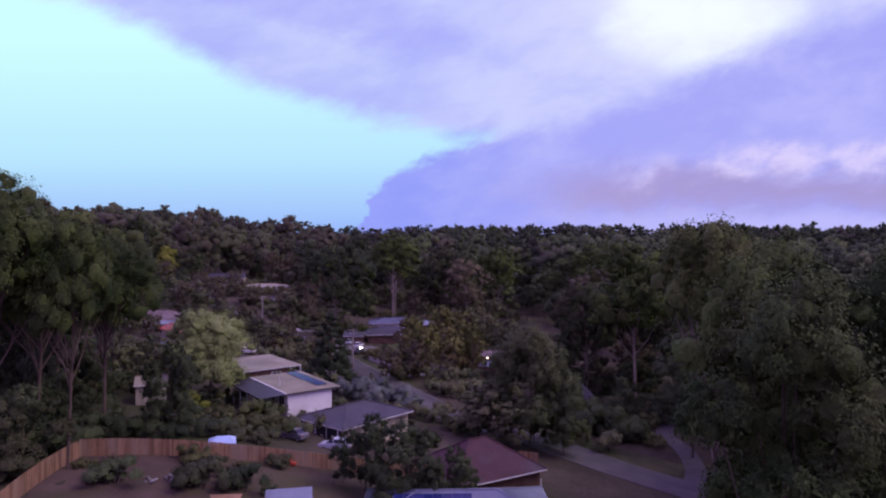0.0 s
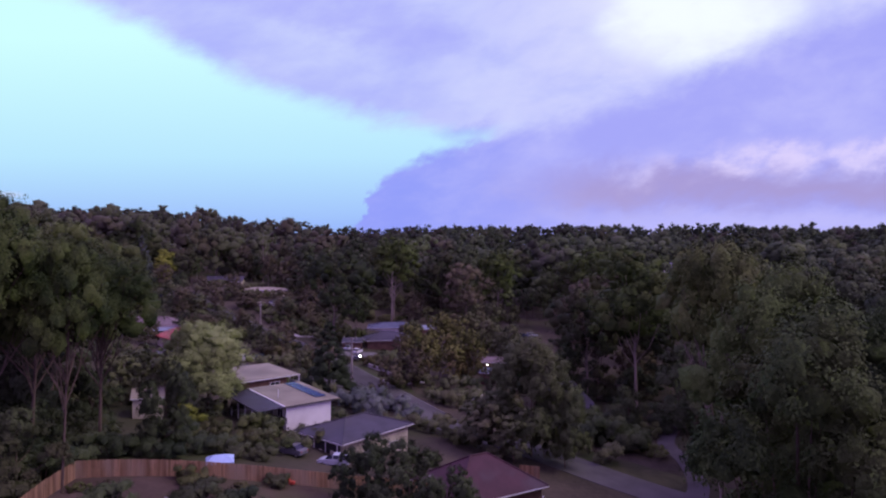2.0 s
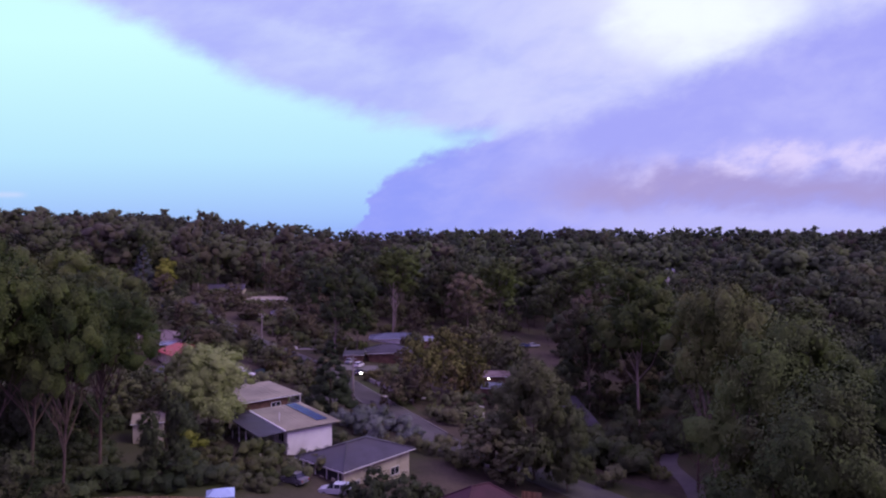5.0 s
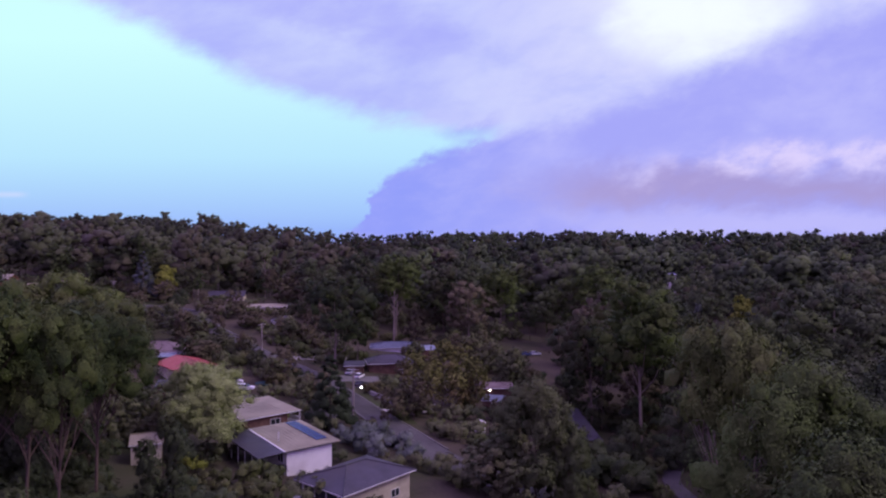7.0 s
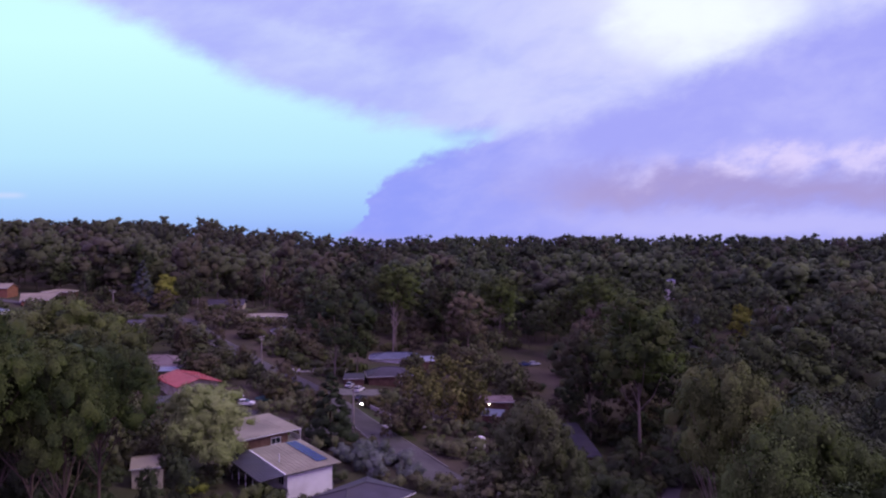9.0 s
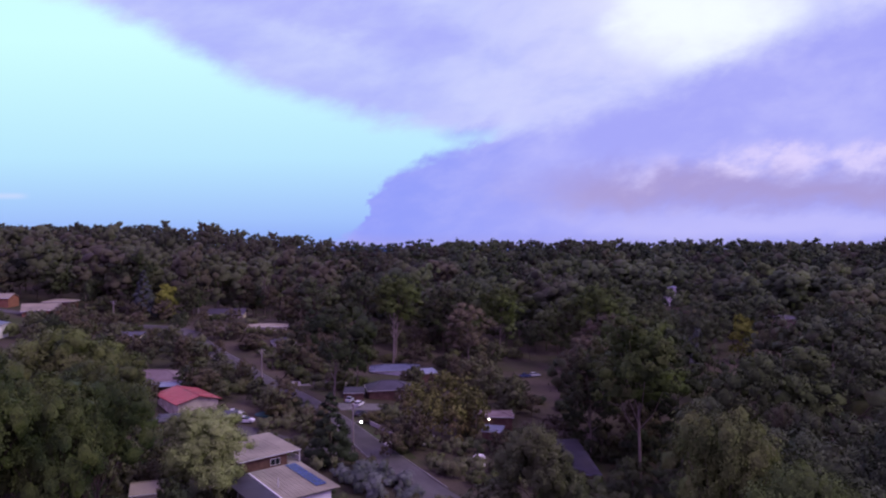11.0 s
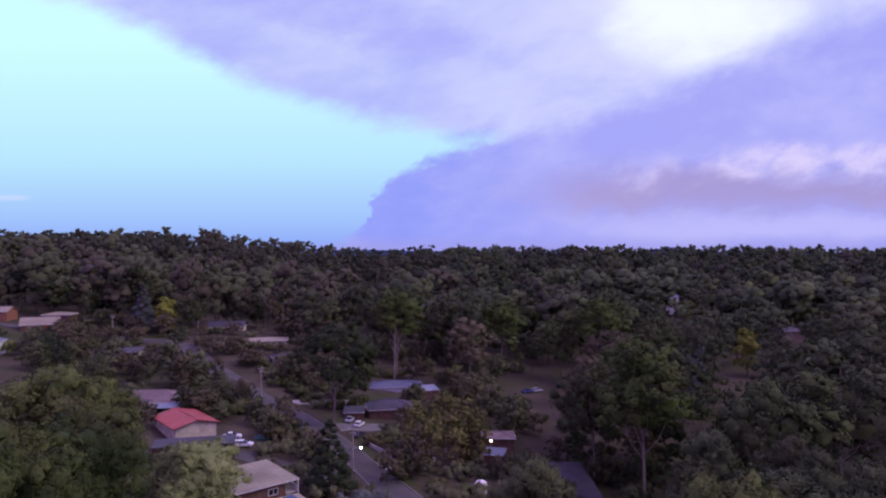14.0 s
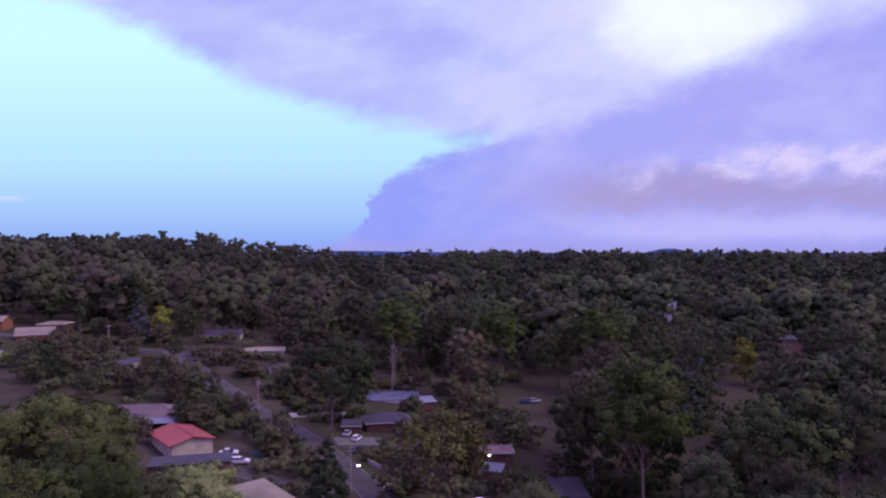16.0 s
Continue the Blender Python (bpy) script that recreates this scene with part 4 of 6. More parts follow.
def car(name, x, y, heading, paint, label, long=4.7, estate=True):
    """A car along local +x: lofted body, cabin with glass, wheels, lamps."""
    c = thing(name, Matrix.Translation((x, y, ground_z(x, y) + 0.12)) @ Matrix.Rotation(radians(heading), 4, "Z"), label, "car")
    s = long / 4.7

    def loft(sections):
        bm = bmesh.new()
        rings = [[bm.verts.new((px_ * s, w * k, z0 if side == 0 else z1)) for side, k in ((0, -1), (1, -kk), (1, kk), (0, 1))] for px_, w, z0, z1, kk in sections]
        for r, q in zip(rings, rings[1:]):
            for i in range(4):
                bm.faces.new((r[i], r[(i + 1) % 4], q[(i + 1) % 4], q[i]))
        bm.faces.new(rings[0][::-1]), bm.faces.new(rings[-1])
        return bm
    part("body", loft([(-2.33, 0.72, 0.35, 0.80, 0.95), (-2.2, 0.86, 0.25, 0.93, 0.95), (-1.0, 0.89, 0.2, 0.95, 0.96), (0.9, 0.89, 0.2, 0.93, 0.96), (1.9, 0.87, 0.22, 0.82, 0.93), (2.35, 0.74, 0.3, 0.62, 0.93)]), paint, c, bevel=0.03)
    back = -2.12 if estate else -1.45
    top0 = -1.85 if estate else -0.85
    cab = part("cabin", loft([(back, 0.83, 0.9, 0.93, 0.99), (top0, 0.82, 0.9, 1.42, 0.80), (0.1, 0.82, 0.9, 1.46, 0.80), (1.15, 0.82, 0.9, 0.94, 0.99)]), M["car_glass"], c, "dark glass cabin")
    part("roof", box((top0 + 0.1) / 2 * s, 0, 1.455, (0.25 - top0) * s, 1.32, 0.06), paint, c, bevel=0.02)
    for px_ in (top0 + 0.1, (top0 + 0.1) / 2, 0.05):
        for sy in (-1, 1):
            part("pillar", tube([(px_ * s, sy * 0.83, 0.92), ((px_ * 0.98) * s, sy * 0.68, 1.44)], [0.045, 0.045], 4), paint, c)
    for px_ in (-1.4, 1.45):
        for sy in (-1, 1):
            w = new("wheel")
            w.parent = c
            w.matrix_local = Matrix.Translation((px_ * s, sy * 0.80, 0.20))
            part("tyre", tube([(0, -0.1, 0), (0, -0.06, 0), (0, 0.06, 0), (0, 0.1, 0)], [0.26, 0.31, 0.31, 0.26], 14), M["tyre"], w)
            part("rim", tube([(0, sy * 0.08, 0), (0, sy * 0.112, 0)], [0.19, 0.17], 10), M["rim"], w)
    for sy in (-1, 1):
        part("headlight", box(2.28 * s, sy * 0.55, 0.58, 0.12, 0.32, 0.12), M["head"], c)
        part("tail_light", box(-2.29 * s, sy * 0.64, 0.72, 0.1, 0.16, 0.22), M["tail"], c)
    part("bumper", box(2.33 * s, 0, 0.36, 0.12, 1.5, 0.14), M["dark_trim"], c)
    return c


car("car", -14.7, 90.2, 172, M["car_silver"], "silver station wagon parked beside the cream house", 4.6)
car("car", -20.6, 91.5, 150, M["car_grey"], "pale hatchback half hidden beside shrubs", 4.0, False)
car("car", -52.8, 166.0, 12, M["car_white"], "white sedan parked on the driveway", 4.7, False)
car("car", -48.6, 161.3, 4, M["car_white"], "white four-wheel drive parked on the driveway", 4.8)
car("car", -24.4, 190.5, 75, M["car_white"], "white van parked by the carport", 4.6)
car("car", -27.6, 193.5, 80, M["car_silver"], "silver car in the carport", 4.4, False)
car("car", -23.0, 181.0, 60, M["car_dark"], "dark car at the driveway's mouth", 4.4, False)
car("car", 31.0, 251.0, 20, M["car_blue"], "dark blue car parked in the clearing", 4.6, False)
car("car", 35.0, 254.0, 20, M["car_silver"], "pale car parked in the clearing", 4.6)
car("car", -114.0, 245.5, 8, M["car_white"], "white car parked on the hillside street", 4.7, False)
car("car", -106.0, 247.0, 12, M["car_dark"], "dark car parked on the hillside street", 4.5, False)
car("car", -41.0, 214.0, 100, M["car_white"], "white car half hidden by the street trees", 4.5)

# low pale retaining wall beside the street
rw = thing("retaining_wall", Matrix(), "low pale concrete retaining wall beside a driveway", "wall", kind="structure")
wall_line = [(-20.2, 175.5), (-19.0, 173.3), (-14.9, 169.0), (-12.0, 164.3)]
for (x0, y0), (x1, y1) in zip(wall_line, wall_line[1:]):
    n = max(1, round(math.hypot(x1 - x0, y1 - y0) / 1.6))
    for i in range(n):
        ax, ay, bx, by = x0 + (x1 - x0) * i / n, y0 + (y1 - y0) * i / n, x0 + (x1 - x0) * (i + 0.97) / n, y0 + (y1 - y0) * (i + 0.97) / n
        z = ground_z(ax, ay)
        part("wall_block", box((ax + bx) / 2, (ay + by) / 2, z + 0.35, math.hypot(bx - ax, by - ay), 0.3, 1.3, turn=Matrix.Rotation(math.atan2(by - ay, bx - ax), 4, "Z")), M["concrete"], rw)

# gazebo with a white canopy behind the fence
gz = ground_z(-26.2, 77.5)
gaz = thing("gazebo", Matrix.Translation((-26.2, 77.5, gz)) @ Matrix.Rotation(radians(18), 4, "Z"), "low white canvas shelter with a peaked canopy", "gazebo")
bm = bmesh.new()
apexes = [bm.verts.new((-0.7, 0, 1.75)), bm.verts.new((0.7, 0, 1.75))]
cs = [bm.verts.new(p) for p in ((-1.6, -1.5, 1.15), (1.6, -1.5, 1.15), (1.6, 1.5, 1.15), (-1.6, 1.5, 1.15))]
bm.faces.new((cs[0], cs[1], apexes[1], apexes[0])), bm.faces.new((cs[2], cs[3], apexes[0], apexes[1])), bm.faces.new((cs[1], cs[2], apexes[1])), bm.faces.new((cs[3], cs[0], apexes[0]))
low = [bm.verts.new((v.co.x, v.co.y, 0.98)) for v in cs]
for i in range(4):
    bm.faces.new((cs[i], low[i], low[(i + 1) % 4], cs[(i + 1) % 4]))
part("canopy", bm, M["tarp"], gaz)
for px_ in (-1.55, 1.55):
    for py_ in (-1.45, 1.45):
        part("leg", tube([(px_, py_, -0.4), (px_, py_, 1.1)], [0.03, 0.03], 6), M["alu"], gaz)

# trampoline and small garden things
tr = thing("trampoline", Matrix.Translation((-45.5, 176.5, ground_z(-45.5, 176.5))), "round trampoline with a dark net in a garden", "trampoline")
ring = [(2.0 * math.cos(a * 0.3927), 2.0 * math.sin(a * 0.3927), 0.8) for a in range(17)]
part("rim", tube(ring, [0.08] * 17, 6), M["alu"], tr)
part("mat", tube([(0, 0, 0.76), (0, 0, 0.79)], [1.9, 1.9], 16), M["dark_trim"], tr)
for a in range(6):
    cx_, sy_ = 2.0 * math.cos(a * 1.047), 2.0 * math.sin(a * 1.047)
    part("leg", tube([(cx_, sy_, -0.2), (cx_, sy_, 2.4)], [0.03, 0.03], 5), M["alu"], tr)
tp = thing("pool_cover", Matrix.Translation((-46, 170, ground_z(-46, 170))), "round teal pool with a cover in a garden", "pool")
part("cover", tube([(0, 0, -0.3), (0, 0, 0.35), (0, 0, 0.42)], [2.6, 2.6, 2.3], 18), M["teal"], tp)
pc = thing("play_car", Matrix.Translation((-17.6, 77.3, ground_z(-17.6, 77.3))), "small red plastic play seat by the fence", "toy")
part("seat", box(0, 0, 0.3, 0.7, 0.5, 0.35), M["plastic_red"], pc, bevel=0.06)
part("backrest", box(-0.3, 0, 0.65, 0.12, 0.5, 0.5), M["plastic_red"], pc, bevel=0.04)
wt = thing("water_tank", Matrix.Translation((8.2, 152.0, ground_z(8.2, 152.0))), "white round water tank among shrubs", "tank")
part("tank", tube([(0, 0, -0.3), (0, 0, 2.0), (0, 0, 2.4), (0, 0, 2.5)], [1.4, 1.4, 1.0, 0.2], 16), M["white_wall"], wt)
for lx, ly, lz in ((12.6, 182.6, 0.1), (-51.0, 154.5, 6.8)):
    pl = thing("porch_light", Matrix.Translation((lx, ly, lz)), "small lit outdoor light", "lamp")
    part("bracket", tube([(0, 0, -(lz - ground_z(lx, ly))), (0, 0, 0)], [0.05, 0.05], 6), M["alu"], pl)
    part("bulb", tube([(-0.3, 0, 0.02), (-0.15, 0, 0.06), (0.15, 0, 0.06), (0.3, 0, 0.02)], [0.04, 0.09, 0.09, 0.04], 8), M["lamp"], pl)

# ---- trees ----
def leaf_sprays(rng, centres, radii, per, size, flat=0.8, droop=0.9, heads=None, soft=0.3, loose=(0.72, 0.42)):
    """Small hanging leaf sprays about many clumps, turned as the leafy head swells: triangles (n, 3, 3) and the swelling's normals."""
    c = np.repeat(np.asarray(centres), per, axis=0)
    r = np.repeat(np.asarray(radii), per)[:, None]
    n = len(c)
    d = rng.normal(size=(n, 3))
    d /= np.linalg.norm(d, axis=1)[:, None]
    h = c - np.repeat(np.asarray(heads), per, axis=0)
    h /= np.linalg.norm(h, axis=1)[:, None] + 1e-6
    d = d + 0.75 * h + np.array((0, 0, 0.1))
    d /= np.linalg.norm(d, axis=1)[:, None]
    p = c + d * r * (loose[0] + loose[1] * rng.random((n, 1))) * np.array((1, 1, flat))
    face = 0.6 * h + 0.4 * d
    nrm = face + rng.normal(scale=0.25, size=(n, 3)) + np.array((0, 0, 0.15))
    nrm /= np.linalg.norm(nrm, axis=1)[:, None]
    t = np.cross(nrm, rng.normal(size=(n, 3)))
    t /= np.linalg.norm(t, axis=1)[:, None] + 1e-9
    t[:, 2] -= droop
    t -= nrm * np.sum(t * nrm, axis=1)[:, None]
    t /= np.linalg.norm(t, axis=1)[:, None] + 1e-9
    b = np.cross(nrm, t)
    a = size * (0.5 + 1.0 * rng.random((n, 1)))
    swell = 0.62 * h + 0.52 * d + rng.normal(scale=soft, size=(n, 3))
    swell /= np.linalg.norm(swell, axis=1)[:, None] + 1e-9
    return np.stack((p + t * a * 1.25, p - t * a * 0.65 + b * a * 0.62, p - t * a * 0.65 - b * a * 0.62), axis=1), np.repeat(swell, 3, axis=0)


def ball(level):
    bm = bmesh.new()
    bmesh.ops.create_icosphere(bm, subdivisions=level, radius=1.0)
    v, f = np.array([v.co[:] for v in bm.verts]), np.array([[v.index for v in f.verts] for f in bm.faces])
    bm.free()
    return v, f


BALL_LOW = ball(1)


def leafy_bodies(rng, centres, radii, form, rough, flat, heads=None):
    """Lumpy leaf masses, one for each centre: vertices, faces and normals that follow the head they belong to."""
    v0, f0 = form
    c, r = np.asarray(centres, float), np.asarray(radii, float)
    n, k = len(c), len(v0)
    lump = 1 + rng.normal(scale=rough, size=(n, k, 1)) + 0.22 * np.sin(3.1 * (v0 @ rng.normal(size=(3, n))).T + rng.uniform(0, 6.28, (n, 1)))[:, :, None]
    v = v0[None] * lump * r[:, None, None] * np.array((1, 1, flat)) + c[:, None]
    nrm = np.repeat(v0[None], n, 0) + rng.normal(scale=0.12, size=(n, k, 3))
    if heads is not None:
        h = c - np.asarray(heads, float)
        h /= np.linalg.norm(h, axis=1)[:, None] + 1e-6
        nrm = nrm * 0.6 + 0.7 * h[:, None]
    nrm /= np.linalg.norm(nrm, axis=2)[:, :, None]
    return v.reshape(-1, 3), (f0[None] + (np.arange(n) * k)[:, None, None]).reshape(-1, 3), nrm.reshape(-1, 3)


def crown_mesh(name, sprays, mat, bodies=None, swell=True):
    """One crown mesh of triangles: leaf sprays over the inner leaf masses."""
    q, nrm = sprays[0].reshape(-1, 3), sprays[1]
    tri = np.arange(len(q)).reshape(-1, 3)
    if bodies:
        tri = np.vstack((tri, bodies[1] + len(q)))
        q = np.vstack((q, bodies[0]))
        nrm = np.vstack((nrm, bodies[2]))
    n = len(tri)
    me = bpy.data.meshes.new(name)
    me.vertices.add(len(q))
    me.vertices.foreach_set("co", q.astype(np.float32).ravel())
    me.loops.add(n * 3)
    me.loops.foreach_set("vertex_index", tri.astype(np.int32).ravel())
    me.polygons.add(n)
    me.polygons.foreach_set("loop_start", (np.arange(n) * 3).astype(np.int32))
    me.polygons.foreach_set("use_smooth", np.full(n, swell))
    me.update(calc_edges=True)
    if swell:
        me.normals_split_custom_set_from_vertices(nrm.astype(np.float32))
    me.materials.append(mat)
    return me


def make_tree(seed, name, height, spread, bare, heads, clumps, per, leaf, leaves, bark, label, lean=0.02, head_r=0.26, clump_r=0.40, ragged=0.0, form=BALL_LOW, limbs=1.0):
    """A tree in metres: tapered trunk, limbs that fork to several leafy heads, each head a dome of leaf clumps. bare: height of the lowest leaves as a share."""
    rng = np.random.default_rng(seed)
    t = thing(name, Matrix(), label, "tree")
    top = np.array((rng.normal(scale=lean * height), rng.normal(scale=lean * height), height * 0.80))
    mid = top * np.array((0.35, 0.35, 0.5)) + np.array((*rng.normal(scale=0.015 * height, size=2), 0))
    base_r = height * 0.0078 + 0.05
    bm = tube([(0, 0, -0.6), (0, 0, 0.4), tuple(mid), tuple(top)], [base_r * 1.3, base_r, base_r * 0.68, base_r * 0.2], 8)
    centres, radii, of_head = [], [], []
    for i in range(heads):
        f = (i + 0.5) / heads
        a = i * 2.399 + rng.uniform(-0.5, 0.5)
        width = math.sin(math.pi * (0.22 + 0.66 * f)) ** 0.6
        hr = spread * head_r * (0.70 + 0.55 * rng.random()) * (1.0 if f < 0.8 else 0.9)
        rad = max(0.0, spread * 0.5 * width - hr * 0.75) * (0.75 + 0.4 * rng.random())
        hz = height * (bare + (1 - bare) * (0.10 + 0.78 * f)) - (hr * 0.3 if f > 0.7 else 0)
        end = np.array((rad * math.cos(a), rad * math.sin(a), min(hz, height - hr * 0.9)))
        k = max(0.12, min(0.85, end[2] / height * 0.75 - 0.05 - 0.12 * (limbs - 1)))
        start = mid * (k / 0.5) if k < 0.5 else mid + (top - mid) * ((k - 0.5) / 0.5)
        bend = start * 0.45 + end * 0.55 + np.array((0, 0, -0.05 * height))
        tube([tuple(start), tuple(bend), tuple(end)], [base_r * 0.40 * limbs, base_r * 0.27 * limbs, base_r * 0.08], 5, bm)
        core = end * np.array((0.75, 0.75, 1)) - np.array((0, 0, hr * 0.35))
        if limbs > 1:
            for j in range(3):
                b = a + (j - 1) * 0.9 + rng.uniform(-0.3, 0.3)
                tip = end + np.array((math.cos(b), math.sin(b), 0.1)) * hr * 0.8
                tube([tuple(bend), tuple((bend + tip) * 0.5 + np.array((0, 0, 0.08 * hr))), tuple(tip)], [base_r * 0.2, base_r * 0.13, base_r * 0.05], 4, bm)
        centres.append(end - np.array((0, 0, hr * 0.1)))
        radii.append(hr * 0.60)
        of_head.append(core)
        for j in range(clumps):
            z = 1 - 1.40 * (j + 0.5) / clumps
            b = j * 2.399 + rng.uniform(-0.4, 0.4)
            q = math.sqrt(max(0.0, 1 - z * z))
            d = np.array((q * math.cos(b), q * math.sin(b), z * 0.80))
            centres.append(end + d * hr * (0.55 + 0.30 * rng.random() + ragged * rng.random()))
            radii.append(hr * clump_r * (0.55 + 0.75 * rng.random()))
            of_head.append(core)
    centres, radii = np.array(centres), np.array(radii)
    sprays = leaf_sprays(rng, centres, radii, per, leaf, 0.85, heads=of_head, soft=0.30, loose=(0.46, 0.66))
    grow = height / np.quantile(sprays[0][:, :, 2], 0.995)
    sprays[0][:, :, 2] *= grow
    bmesh.ops.scale(bm, vec=(1, 1, grow), verts=bm.verts)
    part("trunk", bm, bark, t)
    up = np.array((1, 1, grow))
    crown = new("crown", crown_mesh("crown", sprays, leaves, leafy_bodies(rng, centres * up, radii * 0.54, form, 0.16, 0.82, np.array(of_head) * up)))
    crown.parent = t
    return t


def make_conifer(seed, height, spread, per, leaf, label, leaves=M["conifer"]):
    rng = np.random.default_rng(seed)
    t = thing("conifer", Matrix(), label, "tree")
    part("trunk", tube([(0, 0, -0.5), (0, 0, height * 0.97)], [height * 0.02, 0.03], 7), M["bark"], t)
    centres, radii = [], []
    for i in range(46):
        f = (i + 0.5) / 46
        rad = spread * 0.5 * (1 - f) ** 0.7 * (0.55 + 0.4 * rng.random())
        a = i * 2.4
        centres.append((rad * math.cos(a), rad * math.sin(a), height * (0.08 + 0.9 * f)))
        radii.append(max(0.55, spread * 0.19 * (1.1 - f)))
    sprays = leaf_sprays(rng, centres, radii, per, leaf, 0.7, 0.4, heads=[(0, 0, c[2] - 1.5) for c in centres])
    crown = new("crown", crown_mesh("crown", sprays, leaves, leafy_bodies(rng, centres, np.array(radii) * 0.75, BALL_LOW, 0.15, 0.7, [(0, 0, c[2] - 1.5) for c in centres])))
    crown.parent = t
    return t


def make_shrub(seed, name, w, d, h, n, per, leaf, leaves, label):
    """A low shrub or hedge: clumps over a box of that size."""
    rng = np.random.default_rng(seed)
    t = thing(name, Matrix(), label, "shrub")
    centres = np.column_stack((rng.uniform(-w / 2, w / 2, n), rng.uniform(-d / 2, d / 2, n), rng.uniform(0.2, 0.78, n) * h))
    radii = rng.uniform(0.22, 0.38, n) * min(h, max(w, d)) * 0.9
    for c in centres[:3]:
        part("stem", tube([(c[0] * 0.3, c[1] * 0.3, -0.3), (c[0] * 0.7, c[1] * 0.7, c[2] * 0.6), tuple(c)], [0.06, 0.045, 0.02], 5), M["bark"], t)
    sprays = leaf_sprays(rng, centres, radii, per, leaf, droop=0.3, heads=[(c[0] * 0.4, c[1] * 0.4, 0) for c in centres])
    crown = new("foliage", crown_mesh("foliage", sprays, leaves, leafy_bodies(rng, centres, radii * 0.80, BALL_LOW, 0.15, 0.8, [(c[0] * 0.4, c[1] * 0.4, 0) for c in centres])))
    crown.parent = t
    return t


used = set()


def plant(ob, x, y, scale=1.0, turn=0.0, sink=0.1, wide=None, label="", z=None):
    """Stands the model tree, the first time itself and later copies of it, at x, y."""
    m = Matrix.Translation((x, y, (ground_z(x, y) if z is None else z) - sink)) @ Matrix.Rotation(turn, 4, "Z")
    if ob.name not in used:
        used.add(ob.name)
        out = ob
        out.matrix_world = m
    else:
        out = copy_thing(ob, m)
    w = wide or scale
    out.scale = (w, w, scale)
    if label:
        tagged(out, label)
    return out


def stand(ob, h_model, x, y, top, wide=1.0, turn=0.0, label=""):
    """Plants a model h_model metres tall so that its crown's top reaches the height top."""
    g = ground_z(x, y)
    s = (top - g) / h_model
    return plant(ob, x, y, s, turn, 0.1, wide * s, label)


# model trees: near gums carry fine leaves, those farther off coarser ones
GUM_A = make_tree(11, "gum_tree", 28, 17, 0.44, 10, 12, 150, 0.155, M["olive_gum"], M["bark"], "tall gum tree with a spreading dark green crown")
GUM_B = make_tree(12, "gum_tree", 28, 14, 0.44, 9, 12, 150, 0.155, M["olive_gum"], M["bark"], "tall gum tree with a domed green crown")
GUM_C = make_tree(13, "gum_tree", 26, 16, 0.18, 11, 12, 125, 0.155, M["dark_gum"], M["bark_pale"], "broad gum tree with hanging green clumps")
LIMBED = make_tree(15, "gum_tree", 28, 18, 0.52, 11, 12, 170, 0.14, M["olive_gum"], M["bark"], "tall gum tree with long bare limbs below the crown", lean=0.04, limbs=1.15)
SLIM = make_tree(14, "gum_tree", 28, 12.5, 0.15, 11, 12, 125, 0.155, M["dark_gum"], M["bark"], "tall slender gum tree with dense green crown")
NEAR = make_tree(16, "gum_tree", 28, 13, 0.10, 14, 15, 250, 0.095, M["near_gum"], M["bark"], "tall dense gum tree with fine hanging leaves", head_r=0.24)
NEAR_B = make_tree(17, "gum_tree", 28, 13, 0.16, 13, 15, 250, 0.095, M["near_gum"], M["bark"], "tall leafy gum tree with billowing green heads", head_r=0.26)
DOME = make_tree(18, "gum_tree", 28, 12, 0.72, 8, 14, 130, 0.13, M["olive_gum"], M["bark_pale"], "slender gum tree with a domed crown on pale stems", head_r=0.27, limbs=1.3)
OPEN = make_tree(38, "gum_tree", 28, 16, 0.42, 10, 11, 60, 0.23, M["gum"], M["bark_pale"], "tall gum tree with pale bare trunk and open crown", ragged=0.12)
MID = [make_tree(20 + i, "forest_tree", 26, w, b, hd, 9, 42, 0.27, M[mm], M[bk], lb, ragged=rg, head_r=hr) for i, (w, b, hd, mm, bk, lb, rg, hr) in enumerate((
    (20, 0.30, 9, "mid_gum", "bark_pale", "forest gum tree with a rounded olive crown", 0.0, 0.25),
    (17, 0.34, 8, "dark_gum", "bark", "forest gum tree with a dark domed crown", 0.1, 0.27),
    (22, 0.32, 10, "dark_gum", "bark_pale", "spreading forest gum tree with dark leaves", 0.08, 0.23),
    (18, 0.22, 9, "mid_gum", "bark", "forest gum tree with a lumpy green crown", 0.0, 0.25),
    (19, 0.28, 9, "russet_gum", "bark_pale", "forest gum tree with dull russet leaves", 0.1, 0.24),
    (14, 0.40, 8, "dark_gum", "bark_pale", "tall thin forest gum tree with pale trunk", 0.2, 0.26)))]
LIME = make_tree(31, "round_tree", 15, 15, 0.10, 10, 16, 130, 0.15, M["lime"], M["bark"], "round-headed tree with light grey-green leaves", head_r=0.27)
GARDEN = make_tree(32, "garden_tree", 18, 17, 0.06, 13, 14, 110, 0.17, M["garden_green"], M["bark"], "broad leafy garden tree with dense green crown", head_r=0.23)
OLIVE = make_tree(33, "autumn_tree", 14, 8, 0.05, 13, 12, 60, 0.17, M["olive"], M["bark_pale"], "slender tree turning olive and yellow", ragged=0.55, clump_r=0.26, head_r=0.22)
SMALL = make_tree(34, "small_tree", 9, 8, 0.05, 8, 7, 16, 0.27, M["garden_leaf"], M["bark"], "small green garden tree with dense crown", form=BALL_LOW)
SMALL_N = make_tree(39, "small_tree", 9, 8, 0.04, 9, 12, 80, 0.11, M["dark_gum"], M["bark"], "small dark leafy tree with dense crown")
SMALL_R = make_tree(35, "small_tree", 9, 9, 0.05, 8, 7, 16, 0.27, M["russet_gum"], M["bark"], "small garden tree with russet leaves", form=BALL_LOW)
